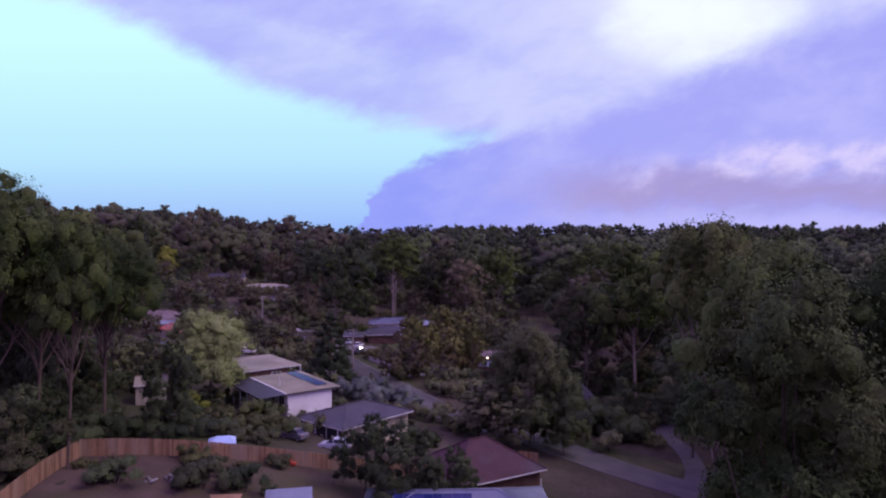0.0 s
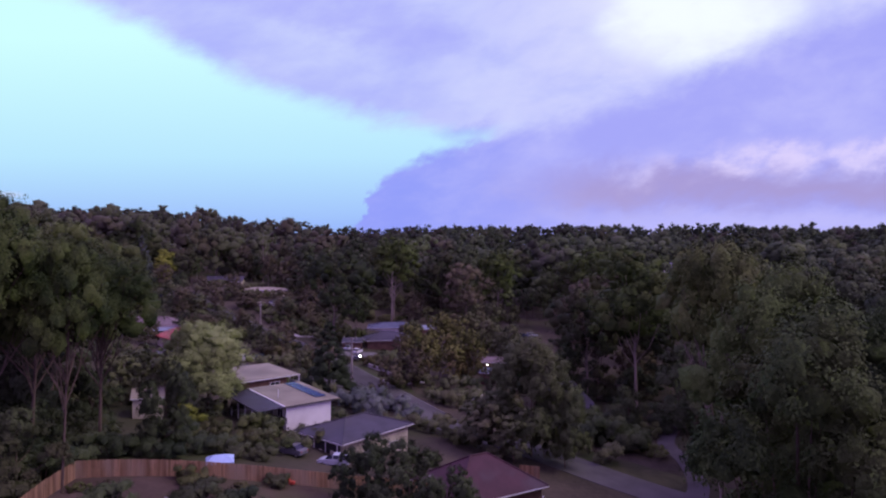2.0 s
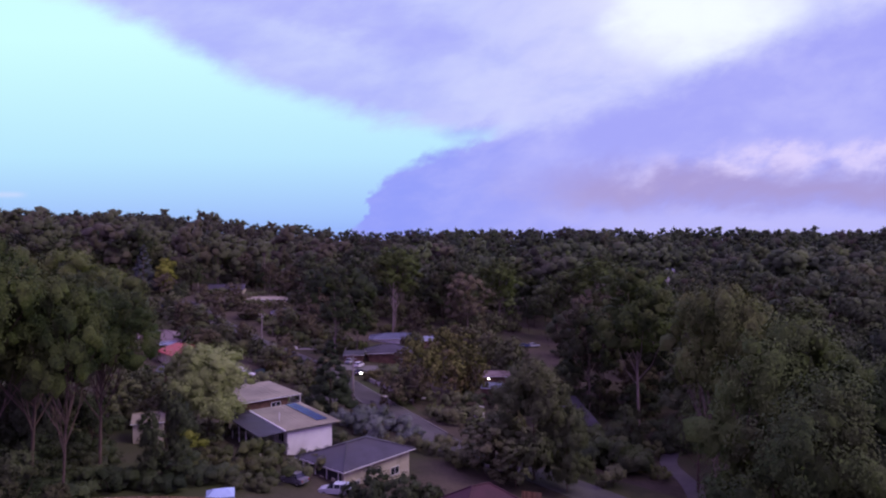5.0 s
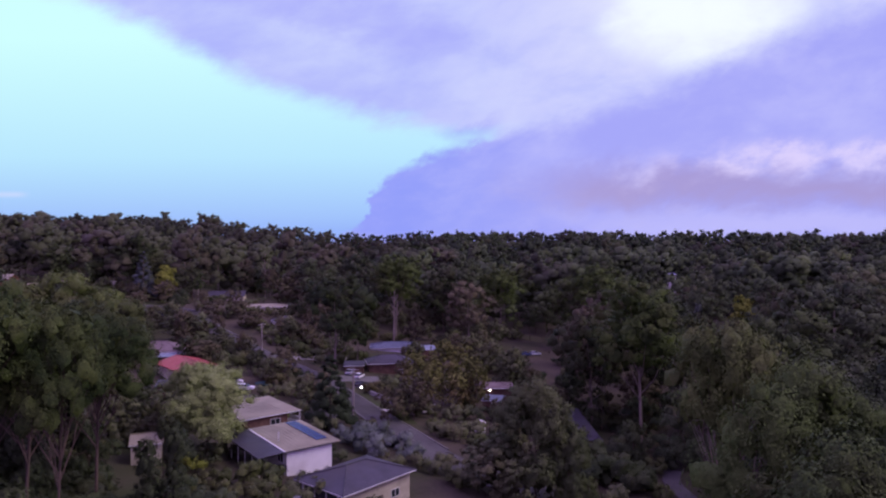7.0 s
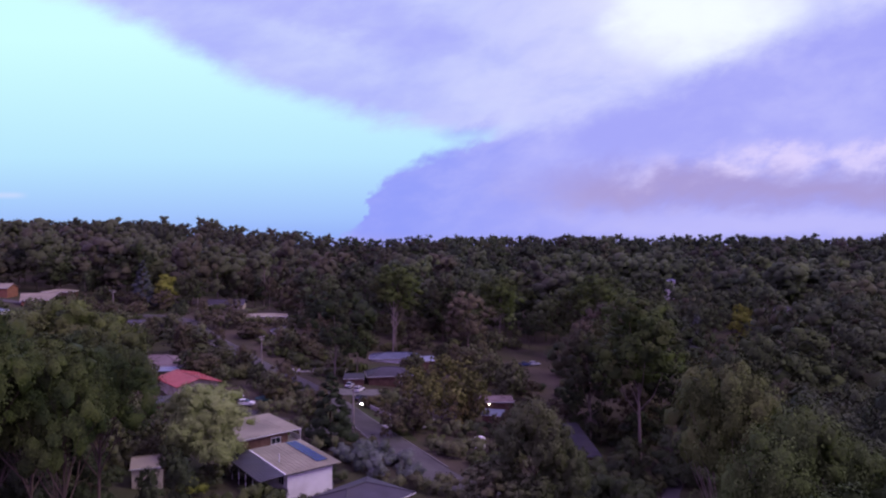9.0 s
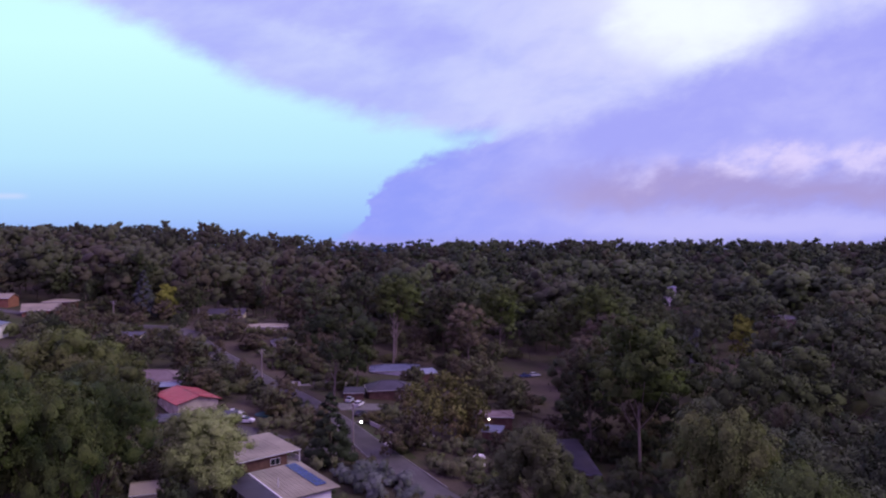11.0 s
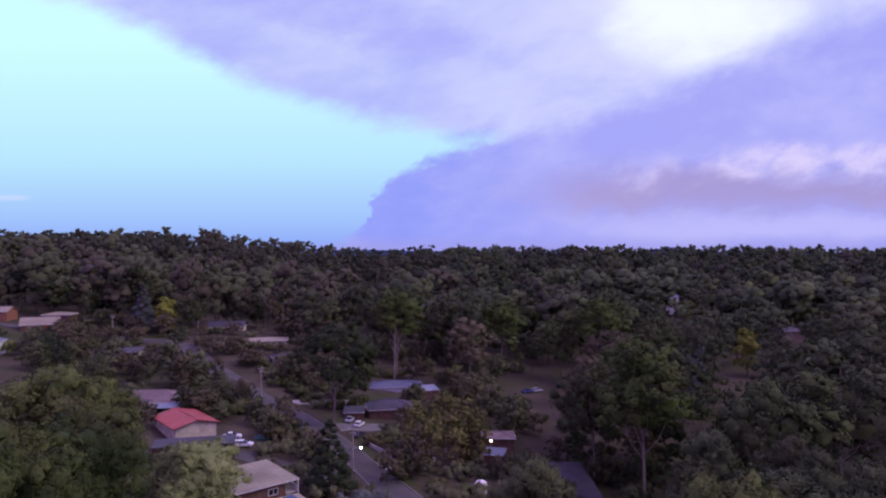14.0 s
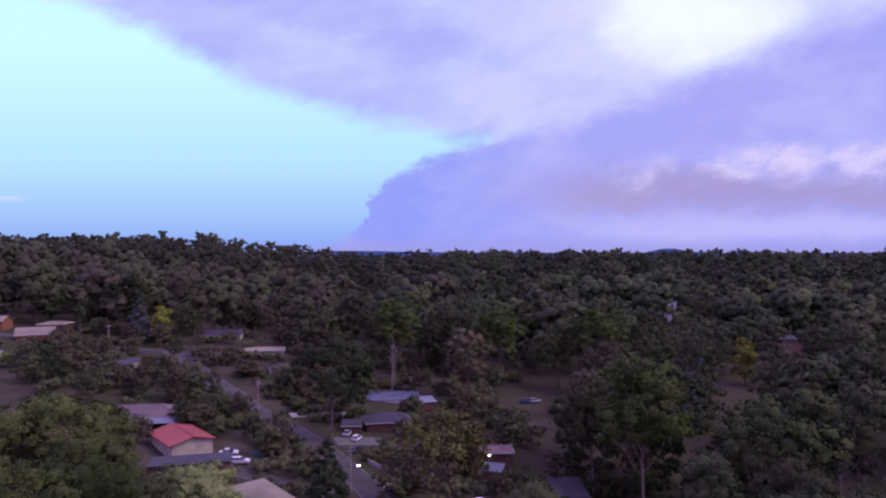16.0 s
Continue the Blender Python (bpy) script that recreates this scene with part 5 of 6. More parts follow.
GOLD = make_tree(36, "golden_tree", 16, 9, 0.03, 10, 11, 45, 0.22, M["golden"], M["bark"], "golden-yellow leafy garden tree")
CONIFER = make_conifer(41, 14, 9.5, 110, 0.20, "dark pyramid conifer beside the street")
GREY = make_shrub(51, "shrub", 5, 4.5, 4, 16, 70, 0.16, M["grey_leaf"], "grey-green wattle shrub by the street")
BUSH = make_shrub(52, "shrub", 4, 3.5, 2.6, 14, 36, 0.15, M["hedge"], "mixed green shrub in a garden")
BUSH_D = make_shrub(53, "shrub", 4, 3.5, 2.8, 14, 34, 0.16, M["garden_leaf"], "green shrub in a garden")
BUSH_N = make_shrub(57, "shrub", 4, 3.5, 2.8, 18, 110, 0.085, M["dark_gum"], "dark green leafy shrub in a garden")
YELLOW = make_shrub(54, "shrub", 2.4, 2.2, 2.8, 10, 70, 0.11, M["golden"], "bright yellow leafy garden shrub")
BLOSSOM = make_shrub(55, "shrub", 2.6, 2.0, 1.4, 9, 40, 0.10, M["flower"], "shrub covered in white blossom")
HEDGE = make_shrub(56, "hedge", 10, 3, 3.2, 34, 50, 0.15, M["hedge"], "long untrimmed green hedge")

# tall gums on the left
for ob, h, x, y, top, w, tn in ((LIMBED, 28, -42, 60, 38.0, 0.70, 0.4), (GUM_B, 28, -51, 66, 40, 0.8, 1.7), (LIMBED, 28, -36.5, 63, 33.6, 0.6, 2.3), (LIMBED, 28, -41.5, 79.5, 33.5, 0.9, 3.9), (LIMBED, 28, -44, 70, 34, 0.9, 2.1), (GUM_B, 28, -55, 92, 36.3, 1.1, 0.2),
                            (GUM_A, 28, -51, 97, 33.8, 0.9, 5.2), (GUM_C, 26, -64, 104, 34, 1.0, 1.1), (GUM_B, 28, -58, 80, 35, 1.0, 4.4), (GUM_C, 26, -72, 92, 37, 1.1, 3.0), (GUM_A, 28, -64, 122, 25, 0.8, 2.0), (GUM_C, 26, -79, 134, 27, 1.0, 0.8),
                            (SMALL_N, 9, -34.6, 82, 18.5, 0.72, 1.3)):
    stand(ob, h, x, y, top, w, tn)
for x, y, top, w in ((-50, 80, 19, 0.8), (-56, 84, 20, 0.8), (-47, 88, 17, 0.8), (-61, 92, 21, 0.8), (-45, 73, 16, 0.75), (-54, 73, 19, 0.8), (-52, 62, 18, 0.8), (-66, 84, 21, 0.8)):
    stand(SMALL_N, 9, x, y, top, w, x)
# near gums on the right
for ob, h, x, y, top, w, tn in ((NEAR, 28, 20.6, 36.5, 29.4, 0.85, 0.5), (NEAR_B, 28, 25.2, 49.0, 31.3, 0.75, 2.5), (NEAR, 28, 31, 41, 30.5, 0.80, 4.1), (DOME, 28, 24.6, 58.5, 33.2, 0.62, 1.2), (SLIM, 28, 36, 62, 29, 1.0, 3.2), (GUM_C, 26, 46, 70, 28.0, 0.75, 0.9),
                            (SLIM, 28, 40, 82, 25.5, 1.0, 5.0), (GUM_C, 26, 54, 86, 25, 0.8, 2.0), (GUM_C, 26, 62, 72, 30, 0.8, 2.9), (SLIM, 28, 45, 116, 21.6, 1.0, 0.1), (GUM_C, 26, 57, 104, 21.5, 0.8, 1.6), (GUM_C, 26, 70, 98, 24.5, 0.9, 3.8), (SLIM, 28, 50, 96, 21, 1.1, 4.2), (GUM_C, 26, 60, 118, 20, 0.8, 5.1), (NEAR_B, 28, 33, 53, 28.5, 0.7, 5.2)):
    stand(ob, h, x, y, top, w, tn)
# trees about the houses and the street
stand(LIME, 15, -40.3, 113, 20.0, 1.08, 0.6)
stand(CONIFER, 14, -24, 140, 17.0, 1.0)
for x, y, top, w, tn in ((-53, 122, 12, 1.2, 0.4), (-57, 116, 14, 1.2, 1.4), (-50.5, 114, 11, 1.1, 2.4), (-38, 106.5, 8.6, 1.3, 0.7), (-44, 108, 10, 1.1, 5.0), (-58, 128, 14, 1.3, 3.3), (-55, 136, 13, 1.2, 4.6)):
    stand(SMALL, 9, x, y, top, w, tn)
stand(GARDEN, 18, 15.6, 113, 17.5, 0.86, 0.3)
stand(GARDEN, 18, 20.6, 109, 9.5, 0.72, 2.0)
stand(SMALL, 9, 8.5, 112, 8, 1.3, 1.0)
stand(SMALL, 9, 12, 108, 6.5, 1.2, 2.6)
for x, y, top, w, tn in ((-7.5, 169, 13.5, 0.9, 0.2), (-3.0, 167, 11.5, 0.9, 3.4), (-0.5, 172, 16.0, 0.9, 1.4), (4.5, 174, 15.0, 0.85, 2.8), (8.5, 171, 11.5, 0.85, 4.0), (3, 166, 9.0, 1.0, 5.0)):
    stand(OLIVE, 14, x, y, top, w, tn)
stand(SMALL_N, 9, -8.6, 74.5, 11.4, 0.95, 0.5)
stand(SMALL_N, 9, -3.6, 73.0, 11.0, 1.0, 2.2)
stand(SMALL_N, 9, -6.0, 71.0, 6.5, 1.1, 3.2)
stand(SMALL_N, 9, 1.2, 72.5, 8.2, 0.85, 0.9)
stand(SMALL_N, 9, 2.5, 77.0, 5.5, 0.7, 4.6)
for i, (x, y, top, w) in enumerate(((-31.0, 186, 32.3, 1.05), (-45, 300, 33, 0.9), (9, 246, 27.5, 0.95), (41, 187, 23, 0.8), (76, 148, 26, 1.1), (95, 161, 30.5, 1.1), (114, 182, 30, 1.2), (82, 152, 24, 1.0), (63, 135, 26, 0.9), (-27, 205, 22, 0.9), (-66, 131, 19, 0.7), (-73, 142, 19, 0.8), (-80, 203, 21, 0.75), (-111, 291, 32, 1.1), (-96, 332, 30, 1.2), (-66, 330, 26, 1.1), (-44, 268, 24, 0.9), (48, 196, 22, 0.9), (58, 178, 26, 1.1), (-86, 192, 19, 0.7), (-60, 195, 15, 0.6), (-73, 214, 18, 0.65), (-95, 228, 20, 0.7), (-100, 250, 24, 0.8), (-141, 236, 25, 0.8), (-140, 318, 36, 0.8), (-158, 304, 36, 1.0), (-186, 258, 35, 0.6), (-150, 276, 34, 0.6), (-98, 322, 34, 0.8), (-84, 318, 30, 0.8), (-175, 300, 42, 1.1), (-200, 310, 45, 1.1), (-100, 190, 23, 0.9), (-118, 205, 25, 0.9))):
    stand(MID[(i * 5 + i // 3) % 6], 26, x, y, top, w, i * 1.3)
for x, y, top, w in ((45, 151, 32.5, 1.05), (-19, 258, 37.5, 1.15), (62, 268, 33, 1.1), (24, 286, 32, 1.1)):
    stand(OPEN, 28, x, y, top, w, x)
stand(GOLD, 16, -121, 287, 32.2, 1.05)
stand(GOLD, 16, 127, 280, 19.6, 0.95)
PALE = make_tree(37, "pale_tree", 16, 7, 0.05, 6, 10, 26, 0.26, M["grey_leaf"], M["bark_pale"], "small tree with pale grey spiky leaves", ragged=0.5)
stand(PALE, 16, 82, 218, 21.5, 0.62)
for x, y, k in ((9, 224, 1.3), (15, 215, 1.2), (13, 238, 1.2), (21, 208, 1.1), (25, 217, 0.9), (17, 228, 1.0), (12, 250, 1.3), (20, 262, 1.3)):
    plant(SMALL, x, y, k, x * 1.7)
rng_s = random.Random(9)
for x, y, s, ob in ((-17, 127, 1.15, GREY), (-12.5, 126, 1.2, GREY), (-8.5, 131, 1.1, GREY), (-15, 134, 1.0, GREY), (-6, 124, 0.9, GREY), (-20.5, 131, 0.9, GREY), (-3.5, 121, 1.1, BUSH_D), (0.5, 118.5, 1.3, BUSH_D), (4.5, 115.5, 1.4, BUSH_D), (8.5, 113, 1.3, BUSH_D), (-9, 119, 1.0, BUSH_D), (-19, 119, 0.9, BUSH_D),
                    (-21, 102, 1.0, BUSH_D), (-18, 105, 0.9, BUSH_D), (-31, 99, 1.0, HEDGE), (-26, 97, 1.0, HEDGE), (-36, 93, 0.9, BUSH), (-30, 91, 1.1, BUSH), (-24, 91, 1.2, BUSH), (-20, 94, 1.2, BUSH_D), (-39.4, 102.4, 1.6, YELLOW),
                    (-20.4, 65.5, 1.0, BUSH_D), (-24, 63.5, 1.1, BUSH_D), (-27, 70.5, 0.8, BUSH), (-24.5, 68.5, 0.8, BUSH_D), (-19, 75.6, 0.7, BUSH_D), (-17.6, 66.5, 0.5, BUSH_D), (-26.6, 64.3, 0.6, BLOSSOM), (-28.2, 62.6, 0.45, BLOSSOM), (-31, 60.5, 1.0, BUSH_D), (-35.4, 63.8, 0.4, BUSH), (-22, 72.2, 0.35, BUSH), (9.5, 78.5, 0.8, BUSH_D), (6.0, 77.5, 0.6, BUSH_D), (20, 84, 0.7, BUSH_D),
                    (27, 124, 2.0, BUSH_D), (31, 126, 2.1, BUSH_D), (35, 125, 2.0, BUSH_D), (24, 128, 1.5, BUSH_D), (38, 130, 1.6, BUSH_D), (33, 131, 1.8, BUSH_D), (40, 123, 1.1, BUSH), (42, 136, 1.4, BUSH), (41, 150, 1.7, BUSH_D), (45, 158, 1.8, BUSH_D), (38, 143, 1.6, BUSH_D), (32, 141, 1.6, BUSH_D), (44, 168, 1.8, BUSH_D), (50, 150, 1.8, BUSH_D), (28, 146, 1.7, BUSH_D), (27, 156, 1.8, BUSH_D), (54, 142, 1.8, BUSH_D), (48, 140, 1.6, BUSH_D),
                    (-31, 148, 1.1, BUSH_D), (-35, 146.5, 1.0, BUSH), (-40, 149, 1.0, BUSH_D), (-42, 157, 1.1, BUSH_D), (-38, 160, 1.2, BUSH_D), (-43.5, 171, 1.3, BUSH), (-40, 167, 1.2, BUSH_D), (-48, 177, 1.3, BUSH_D), (-27, 156, 1.0, BUSH_D), (-30, 161, 1.2, BUSH_D), (-34, 166, 1.3, BUSH), (-37, 171, 1.3, BUSH_D), (-40, 176, 1.4, BUSH_D), (-44, 181, 1.4, BUSH), (-49, 186, 1.5, BUSH_D), (-53, 190, 1.4, BUSH), (-57, 192, 1.2, HEDGE), (-62, 186, 1.2, HEDGE), (-64, 200, 1.3, BUSH_D), (-69, 206, 1.4, BUSH),
                    (-10, 172, 1.2, BUSH_D), (-12, 178, 1.2, BUSH_D), (-4, 160, 1.1, BUSH_D), (2, 158, 1.3, BUSH_D), (7, 160, 1.3, BUSH_D), (-2, 152, 0.9, BUSH), (-15, 186, 1.2, BUSH_D), (13, 148, 1.5, BUSH_D), (6, 146, 1.4, BUSH_D), (17, 154, 1.6, BUSH_D), (14, 164, 1.5, BUSH_D), (19, 172, 1.5, BUSH_D), (11, 212, 1.3, BUSH_D), (17, 218, 1.2, BUSH), (24, 211, 1.4, BUSH_D), (31, 217, 1.2, BUSH_D), (39, 212, 1.5, BUSH_D), (43, 224, 1.4, BUSH), (13, 230, 1.3, BUSH_D), (8, 222, 1.4, BUSH_D), (21, 234, 1.0, BUSH_D), (42, 240, 1.3, BUSH_D),
                    (-38, 203, 1.0, BUSH_D), (-81, 263, 1.3, BUSH), (-76, 264.5, 1.2, BUSH_D), (-71, 265.5, 1.3, BUSH), (-66, 266.5, 1.2, BUSH_D), (-85, 265, 1.4, BUSH_D), (-47, 214, 1.4, HEDGE), (-56, 222, 1.5, BUSH), (-60, 230, 1.6, BUSH_D), (-64, 238, 1.6, BUSH), (-70, 246, 1.6, BUSH), (-84, 232, 1.4, BUSH), (-90, 240, 1.5, BUSH_D), (-96, 262, 1.8, BUSH_D), (-60, 250, 1.8, BUSH_D), (-54, 240, 1.6, BUSH_D), (-46, 228, 1.6, BUSH_D), (-40, 222, 1.5, BUSH)):
    plant(BUSH_N if ob is BUSH_D and (y < 90 or x > 20) else ob, x, y, s * rng_s.uniform(0.9, 1.1), rng_s.uniform(0, 6.28))
for x, y, top in ((-56, 268, 19), (-50, 262, 18), (-46, 250, 15), (-52, 224, 12), (-106, 240, 19), (-58, 290, 26), (-70, 294, 27), (-50, 284, 23), (-138, 222, 27), (-110, 222, 23)):
    stand(SMALL_R if x > -90 else SMALL, 9, x, y, top, rng_s.uniform(1.0, 1.5), rng_s.uniform(0, 6))

# rounded garden trees and russet shrubs along the street
for ob, x, y, top, w in ((SMALL, -81, 208, 19.7, 1.70), (SMALL, -67, 199, 14.5, 1.55), (SMALL_R, -88, 252, 20.4, 1.45), (SMALL_R, -80, 256, 19.5, 1.4), (SMALL_R, -71, 243, 16.6, 1.8), (SMALL_R, -63, 258, 16.5, 1.7), (SMALL, -57, 233, 13.5, 1.4), (SMALL, -44, 169, 12.0, 1.1), (SMALL_N, -127, 214, 26.0, 1.05), (LIME, -145, 221, 22.5, 0.9),
                         (SMALL_R, -12, 150, 8.0, 0.9), (SMALL_R, -7, 155, 9.0, 0.9), (SMALL, 20, 197, 10.3, 0.85), (SMALL, -98, 216, 19.5, 1.3), (SMALL, -106, 206, 20.0, 1.4), (SMALL_R, -116, 226, 21.0, 1.3), (SMALL, -90, 222, 17.0, 1.3), (SMALL_R, -52, 232, 13.0, 1.5), (SMALL_R, -104, 284, 21.0, 1.2), (SMALL_R, -92, 288, 21.5, 1.3), (SMALL, -138, 258, 24.0, 1.2), (SMALL_R, -122, 262, 22.5, 1.4), (SMALL, -150, 244, 25.0, 1.3), (SMALL, -34, 214, 12.0, 1.4), (SMALL, -42, 240, 14.0, 1.5), (SMALL_R, -36, 252, 14.5, 1.5), (SMALL, -60, 178, 12.0, 1.1), (SMALL, -64, 188, 11.0, 1.0)):
    stand(ob, 15 if ob is LIME else 9, x, y, top, w, x * 0.7)
for x, y, top in ((160, 318, 9.5), (168, 316, 8.5), (176, 319, 9.0), (171, 313, 7.0)):
    stand(SMALL, 9, x, y, top, 0.8, x)
for x, y, top, w in ((40, 140, 3, 0.9), (50, 138, 2.5, 0.9), (57, 150, 4, 0.9), (64, 162, 6, 1.0), (40, 168, 4, 0.9), (53, 172, 6, 1.0), (70, 152, 6, 1.0), (58, 128, 3, 0.9), (48, 160, 4, 1.0), (68, 138, 4, 1.0), (36, 178, 4, 0.9), (60, 182, 7, 1.0), (75, 170, 8, 1.0)):
    stand(SMALL_N, 9, x, y, top, w, x)
plant(BLOSSOM, -103, 231, 1.3)
BLUE = make_conifer(42, 22, 12, 60, 0.26, "tall blue-grey conifer on the hillside", M["blue_leaf"])
plant(BLUE, -132, 289, 0.98)
stand(PALE, 16, -150, 372, 37, 1.3, 2.0)

# gardens and verges between the houses fill with shrubs and small trees
def free_spot(x, y, r):
    for hx, hy, hd, ln, dp in HOUSES:
        c, s = math.cos(radians(hd)), math.sin(radians(hd))
        lx, ly = (x - hx) * c + (y - hy) * s, -(x - hx) * s + (y - hy) * c
        if -r < lx < ln + r and -r - 3.5 < ly < dp + r:
            return False
    for p in road_pts:
        if (p.x - x) ** 2 + (p.y - y) ** 2 < (5.6 + r) ** 2:
            return False
    return not (-60 < x < -42 and 150 < y < 170 or 6 < x < 46 and 205 < y < 268 or -118 < x < -52 and 236 < y < 304 or -34 < x < -18 and 178 < y < 196)


for x, y, k in ((-45, 72, 1.3), (-42.5, 76, 1.25), (-39, 78, 1.2), (-36, 80, 1.1), (-33, 79, 0.9), (-44, 82, 1.5), (-34, 86, 1.2), (-31, 84, 1.0), (-29, 86.5, 1.0), (-47, 77, 1.4), (-41, 71, 1.1), (-47, 66, 1.3), (-43, 64, 1.2), (-41, 58, 1.2), (-43, 54, 1.2), (-26, 84, 0.8), (-23.5, 85.5, 0.8)):
    plant(BUSH_N, x, y, k, x * 3.1)
rng_u = random.Random(17)
for i in range(46):
    x, y = rng_u.uniform(-74, -39.5), rng_u.uniform(56, 110)
    if free_spot(x, y, 1.5) and x < -0.42 * y - 9 and not (y > 78 and -0.52 < x / y < -0.44):
        if i % 3:
            plant(BUSH_N if y < 90 else BUSH_D, x, y, rng_u.uniform(1.0, 1.8), rng_u.uniform(0, 6.28))
        else:
            plant(SMALL_N if y < 90 else SMALL, x, y, rng_u.uniform(0.6, 1.0), rng_u.uniform(0, 6.28))
for i in range(120):
    x, y = rng_u.uniform(-178, -50), rng_u.uniform(195, 302)
    if math.hypot(x + 113, y - 305) > 8 and all(math.hypot(p.x - x, p.y - y) > 6.5 for p in road_pts) and not any(math.hypot(hx + ln * 0.5 - x, hy + dp * 0.4 - y) < 0.62 * max(ln, dp) + 1 for hx, hy, hd, ln, dp in HOUSES):
        plant(rng_u.choice((BUSH_D, BUSH, BUSH_D)), x, y, rng_u.uniform(0.7, 1.25), rng_u.uniform(0, 6.28))

rng_g = random.Random(33)
made = 0
while made < 230:
    x, y = rng_g.uniform(-150, 34), rng_g.uniform(112, 300)
    if x < -0.62 * y or not free_spot(x, y, 2.0):
        continue
    if y > 150 and rng_g.random() < 0.45:
        plant(rng_g.choice((SMALL, SMALL_R, SMALL, SMALL_R)), x, y, rng_g.uniform(0.6, 1.1), rng_g.uniform(0, 6.28))
    else:
        plant(rng_g.choice((BUSH_D, BUSH_D, BUSH, BUSH_D, HEDGE)), x, y, rng_g.uniform(0.7, 1.4), rng_g.uniform(0, 6.28))
    made += 1

# forest over the valley floor and slopes: single trees out to 350 m
def clear_of(x, y):
    """Whether a forest tree may stand here: off the street, gardens, houses and clearings."""
    if y < 300 and -112 < x < 26 + (y - 100) * 0.02 and not (y > 262 and x > -58):
        return False
    if -215 < x <= -112 and 200 < y < 296:
        return False
    if 100 < y < 272 and x < 34 + (y - 225) * 0.15:
        return False
    if 14 < x < 46 and 226 < y < 268 or 12 < x < 62 and 92 < y < 158:
        return False
    if 160 < x < 182 and 318 < y < 342 or -120 < x < -60 and y < 316:
        return False
    for gx, gy, w in ((127, 280, 5), (172, 331, 4), (82, 218, 6), (-121, 287, 8), (152, 443, 2.6)):
        f = (x * gx + y * gy) / (gx * gx + gy * gy)
        if 0.72 < f < 1.03 and abs(x * gy - y * gx) / math.hypot(gx, gy) < w:
            return False
    return True


rng_f = random.Random(21)
spots = []
y = 168.0
while y < 305:
    step_ = 17.5 + (y - 168) * 0.006
    half = 0.72 * y + 20
    x = -half
    while x < half:
        px_, py_ = x + rng_f.uniform(-5, 5), y + rng_f.uniform(-5, 5)
        if clear_of(px_, py_) and rng_f.random() < 0.93:
            spots.append((px_, py_))
        x += step_
    y += step_ * 1.05
for px_, py_ in spots:
    hgt = rng_f.choice((0.60, 0.68, 1.0, 1.18)) * rng_f.uniform(23, 30) + (1 if px_ > 60 else -2)
    s = hgt / 26
    plant(MID[rng_f.choice((0, 1, 2, 3, 3, 4, 5, 0, 1))], px_, py_, s, rng_f.uniform(0, 6.28), 0.2, s * rng_f.uniform(0.80, 1.10))

# pale dead stag and bare trunks on the left ridge
def bare_tree(x, y, height, label):
    t = thing("bare_tree", Matrix.Translation((x, y, ground_z(x, y) - 0.3)), label, "tree")
    r = random.Random(int(x * 7 + y))
    part("trunk", tube([(0, 0, 0), (0.3, 0, height * 0.5), (0.1, 0.2, height)], [0.42, 0.3, 0.08], 7), M["bark_pale"], t)
    for i in range(9):
        z0, a, ln = height * (0.45 + 0.055 * i), i * 2.2, height * (0.22 - 0.012 * i)
        part("limb", tube([(0.2, 0, z0), (ln * 0.4 * math.cos(a), ln * 0.4 * math.sin(a), z0 + ln * 0.5), (ln * 0.6 * math.cos(a + 0.4), ln * 0.6 * math.sin(a + 0.4), z0 + ln * 1.1)], [0.16, 0.1, 0.03], 5), M["bark_pale"], t)


for x, y, hgt in ((-130, 330, 30), (-112, 326, 27), (-90, 330, 24), (-72, 366, 24), (-124, 380, 26), (-62, 372, 22), (56, 222, 22), (-19, 248, 20), (60, 225, 21)):
    bare_tree(x, y, hgt, "pale bare gum trunk with thin limbs")


def crown_model(seed, height, spread, bare, heads, clumps, per, leaf):
    """Leaf sprays, their normals and leaf masses of one distant crown of several leafy heads."""
    rng = np.random.default_rng(seed)
    centres, radii, of_head = [], [], []
    for i in range(heads):
        f, a = (i + 0.5) / heads, i * 2.399 + rng.uniform(-0.5, 0.5)
        hr = spread * 0.27 * (0.75 + 0.5 * rng.random())
        rad = max(0.0, spread * 0.5 * math.sin(math.pi * (0.25 + 0.62 * f)) ** 0.6 - hr * 0.7) * (0.7 + 0.5 * rng.random())
        end = np.array((rad * math.cos(a), rad * math.sin(a), min(height * (bare + (1 - bare) * (0.10 + 0.80 * f)), height - hr)))
        core = end * np.array((0.45, 0.45, 0.9)) - np.array((0, 0, hr * 0.3))
        centres.append(end), radii.append(hr * 0.7), of_head.append(core)
        for k in range(clumps):
            z, b = 1 - 1.4 * (k + 0.5) / clumps, k * 2.399 + rng.uniform(-0.5, 0.5)
            q = math.sqrt(max(0.0, 1 - z * z))
            centres.append(end + np.array((q * math.cos(b), q * math.sin(b), z * 0.85)) * hr * (0.55 + 0.40 * rng.random()))
            radii.append(hr * (0.30 + 0.28 * rng.random()))
            of_head.append(core)
    tri, nrm = leaf_sprays(rng, centres, radii, per, leaf, 0.85, heads=of_head, soft=0.24, loose=(0.55, 0.58))
    return tri.reshape(-1, 3), nrm, leafy_bodies(rng, centres, np.array(radii) * 0.72, BALL_LOW, 0.15, 0.85, of_head)


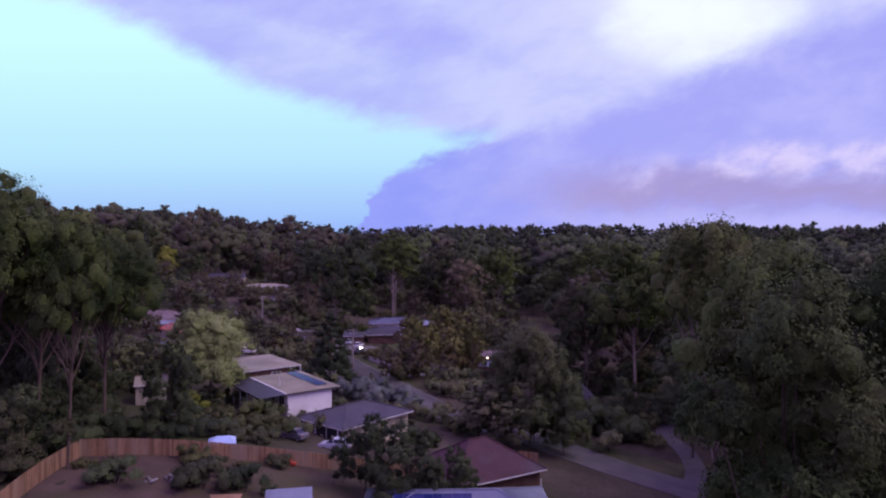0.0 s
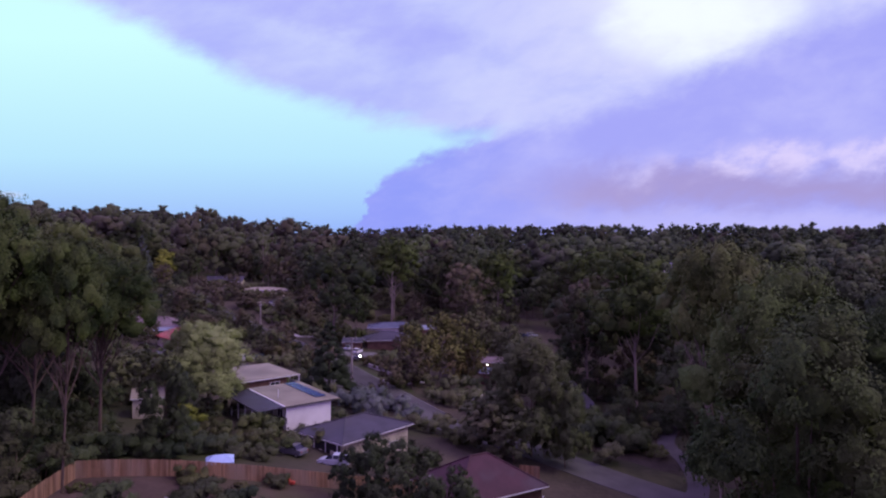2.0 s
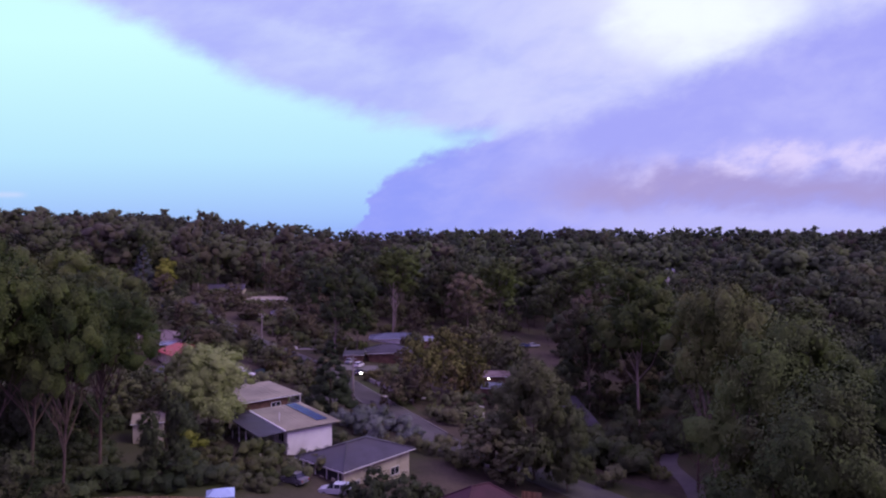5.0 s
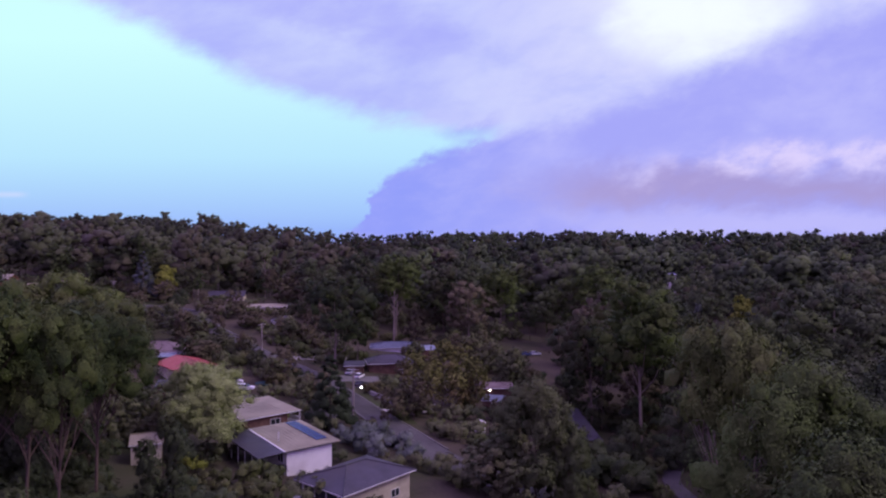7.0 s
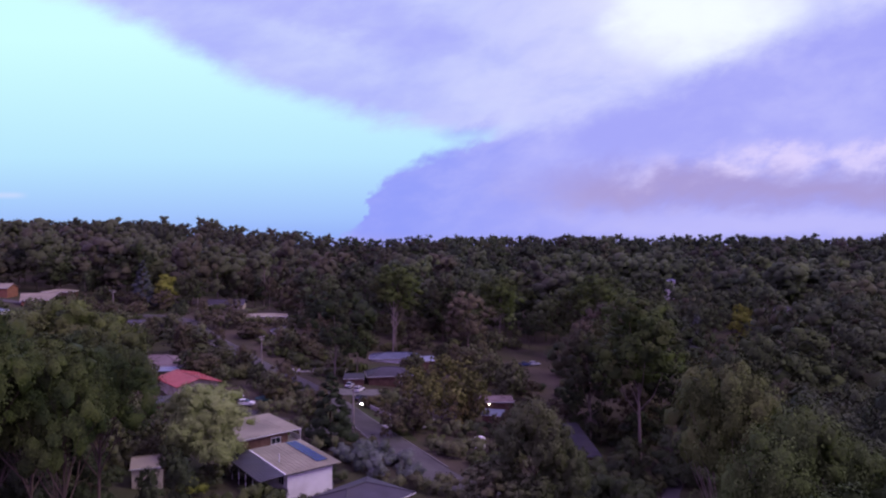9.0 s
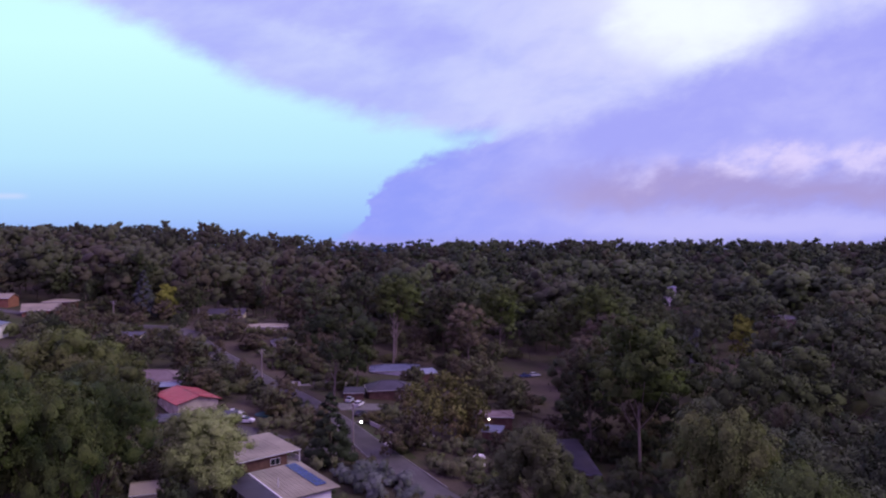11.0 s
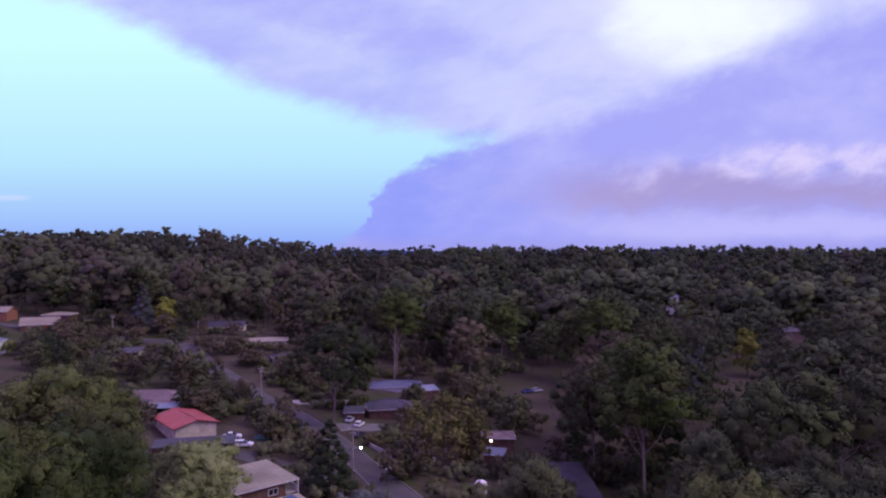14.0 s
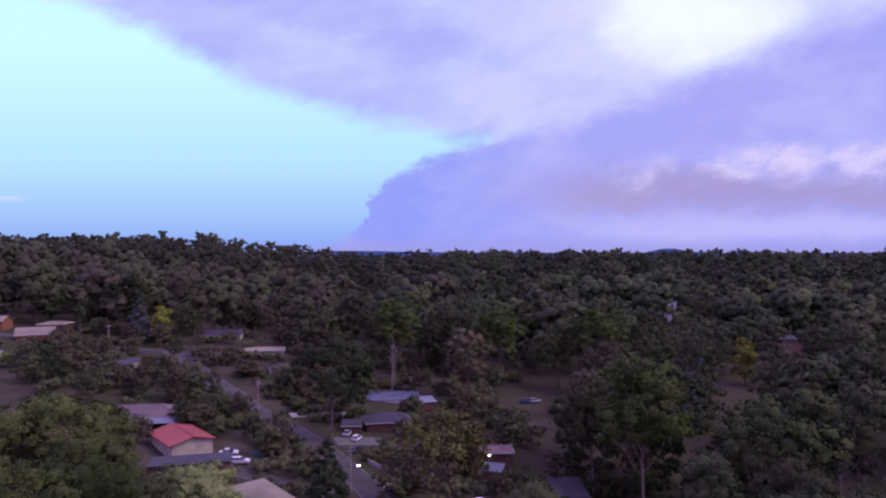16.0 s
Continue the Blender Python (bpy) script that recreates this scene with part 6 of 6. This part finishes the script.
def far_forest(name, area, spacing, hlo, hhi, models, mats, label, seed, keep):
    """Uncounted distant woods in one mesh: crowns and stems, each turned and sized by itself, of several kinds of leaf."""
    rng = np.random.default_rng(seed)
    x0, x1, y0, y1 = area
    tri, nrm, bv, bf, bn, nb, tone_t, tone_b = [], [], [], [], [], 0, [], []
    yy, row = y0, 0
    while yy < y1:
        half = 0.74 * yy + 30
        xx = max(x0, -half) + spacing * 0.5 * (row % 2)
        while xx < min(x1, half):
            px_, py_ = xx + rng.uniform(-0.42, 0.42) * spacing, yy + rng.uniform(-0.42, 0.42) * spacing
            if keep(px_, py_):
                g, h = ground_z(px_, py_), rng.uniform(hlo, hhi) * (rng.uniform(1.0, 1.22) if rng.random() < 0.38 else rng.uniform(0.58, 0.78))
                t, n, (v, f, m) = models[rng.integers(len(models))]
                a, s, w = rng.uniform(0, 6.28), h / 26, h / 26 * rng.uniform(0.85, 1.25)
                spin = np.array(((math.cos(a), -math.sin(a), 0), (math.sin(a), math.cos(a), 0), (0, 0, 1))).T
                size, place = np.array((w, w, s)), np.array((px_, py_, g))
                stem = np.array(((-0.3, 0, 0), (0.3, 0, 0), (0, 0, h * 0.8), (0, -0.3, 0), (0, 0.3, 0), (0, 0, h * 0.8))) + place
                tri += [(t @ spin) * size + place, stem]
                nrm += [n @ spin, np.tile((0.0, -0.7, 0.7), (6, 1))]
                bv.append((v @ spin) * size + place), bn.append(m @ spin), bf.append(f + nb)
                nb += len(v)
                kind = int(rng.integers(min(5, len(mats)))) if len(mats) < 5 or px_ > -20 + rng.uniform(-30, 30) else 5 + int(rng.integers(3)) % (len(mats) - 5)
                tone_t.append(np.full(len(t) // 3 + 2, kind)), tone_b.append(np.full(len(f), kind))
            xx += spacing
        yy += spacing * 0.9
        row += 1
    me = crown_mesh(name, (np.vstack(tri).reshape(-1, 3, 3), np.vstack(nrm)), mats[0], (np.vstack(bv), np.vstack(bf), np.vstack(bn)))
    for mat in mats[1:]:
        me.materials.append(mat)
    me.polygons.foreach_set("material_index", np.concatenate(tone_t + tone_b).astype(np.int32))
    tagged(new(name, me), label, "forest", kind="stuff")


FAR_LEAVES = [M["far_leaf"], M["far_dark"], M["far_leaf"], M["far_olive"], M["far_dark"], M["hill_leaf"], M["hill_brown"]]
FAR_A = [crown_model(60 + i, 26, w, b, 6, 5, 10, 0.48) for i, (w, b) in enumerate(((19, 0.15), (16, 0.2), (20, 0.2), (14, 0.25), (18, 0.1)))]
FAR_B = [crown_model(70 + i, 26, w, b, 5, 4, 8, 0.66) for i, (w, b) in enumerate(((19, 0.15), (16, 0.25), (20, 0.2), (14, 0.25)))]
FAR_C = [crown_model(80 + i, 26, w, b, 4, 3, 5, 0.90) for i, (w, b) in enumerate(((19, 0.3), (16, 0.45), (21, 0.35), (14, 0.5)))]
PINES = [crown_model(90, 26, 9, 0.1, 6, 3, 5, 0.6)]
far_forest("forest", (-560, 560, 306, 480), 16.5, 23, 30, FAR_A, FAR_LEAVES, "eucalypt forest covering the valley and slopes", 4, lambda x, y: clear_of(x, y) and not (144 < x < 160 and 426 < y < 452))
far_forest("forest", (-700, 700, 480, 660), 17.5, 23, 28.5, FAR_B, FAR_LEAVES, "eucalypt forest covering the ridges", 5, lambda x, y: True)
far_forest("forest", (-900, 900, 660, 900), 18.5, 23, 28.5, FAR_C, FAR_LEAVES, "eucalypt forest on the skyline ridge", 6, lambda x, y: not (y > 850 and -150 < x < 60) and not (-110 < x < -10 and y < 760))
far_forest("pine_plantation", (-105, -15, 664, 750), 7.0, 27, 29, PINES, [M["conifer"]], "dark even-topped pine plantation on the ridge", 7, lambda x, y: True)


# far hills at the plain's edge, blue with haze put into the colour
def hill_chain(name, y, peaks, base, label):
    verts, faces = [], []
    xs = [-4200 + 60 * i for i in range(141)]
    for i, x in enumerate(xs):
        top = base + sum(h * math.exp(-((x - c) / w) ** 2) for c, w, h in peaks) + 3 * noise.noise((x * 0.006, y * 0.01, 0))
        verts += [(x, y - 260, -20), (x, y - 120, base * 0.3 + top * 0.6), (x, y, top), (x, y + 200, -20)]
    for i in range(len(xs) - 1):
        for k in range(3):
            a, b = i * 4 + k, (i + 1) * 4 + k
            faces.append((a, b, b + 1, a + 1))
    tagged(mesh_ob(name, verts, faces, M["hazed_hill"], smooth=True), label, "hills", kind="structure")


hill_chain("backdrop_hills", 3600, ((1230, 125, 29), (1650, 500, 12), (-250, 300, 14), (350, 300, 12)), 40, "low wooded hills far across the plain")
hill_chain("backdrop_range", 4550, ((-3100, 700, 70), (-2400, 500, 40), (-600, 500, 12)), 50, "distant mountain range tinted with blue haze")
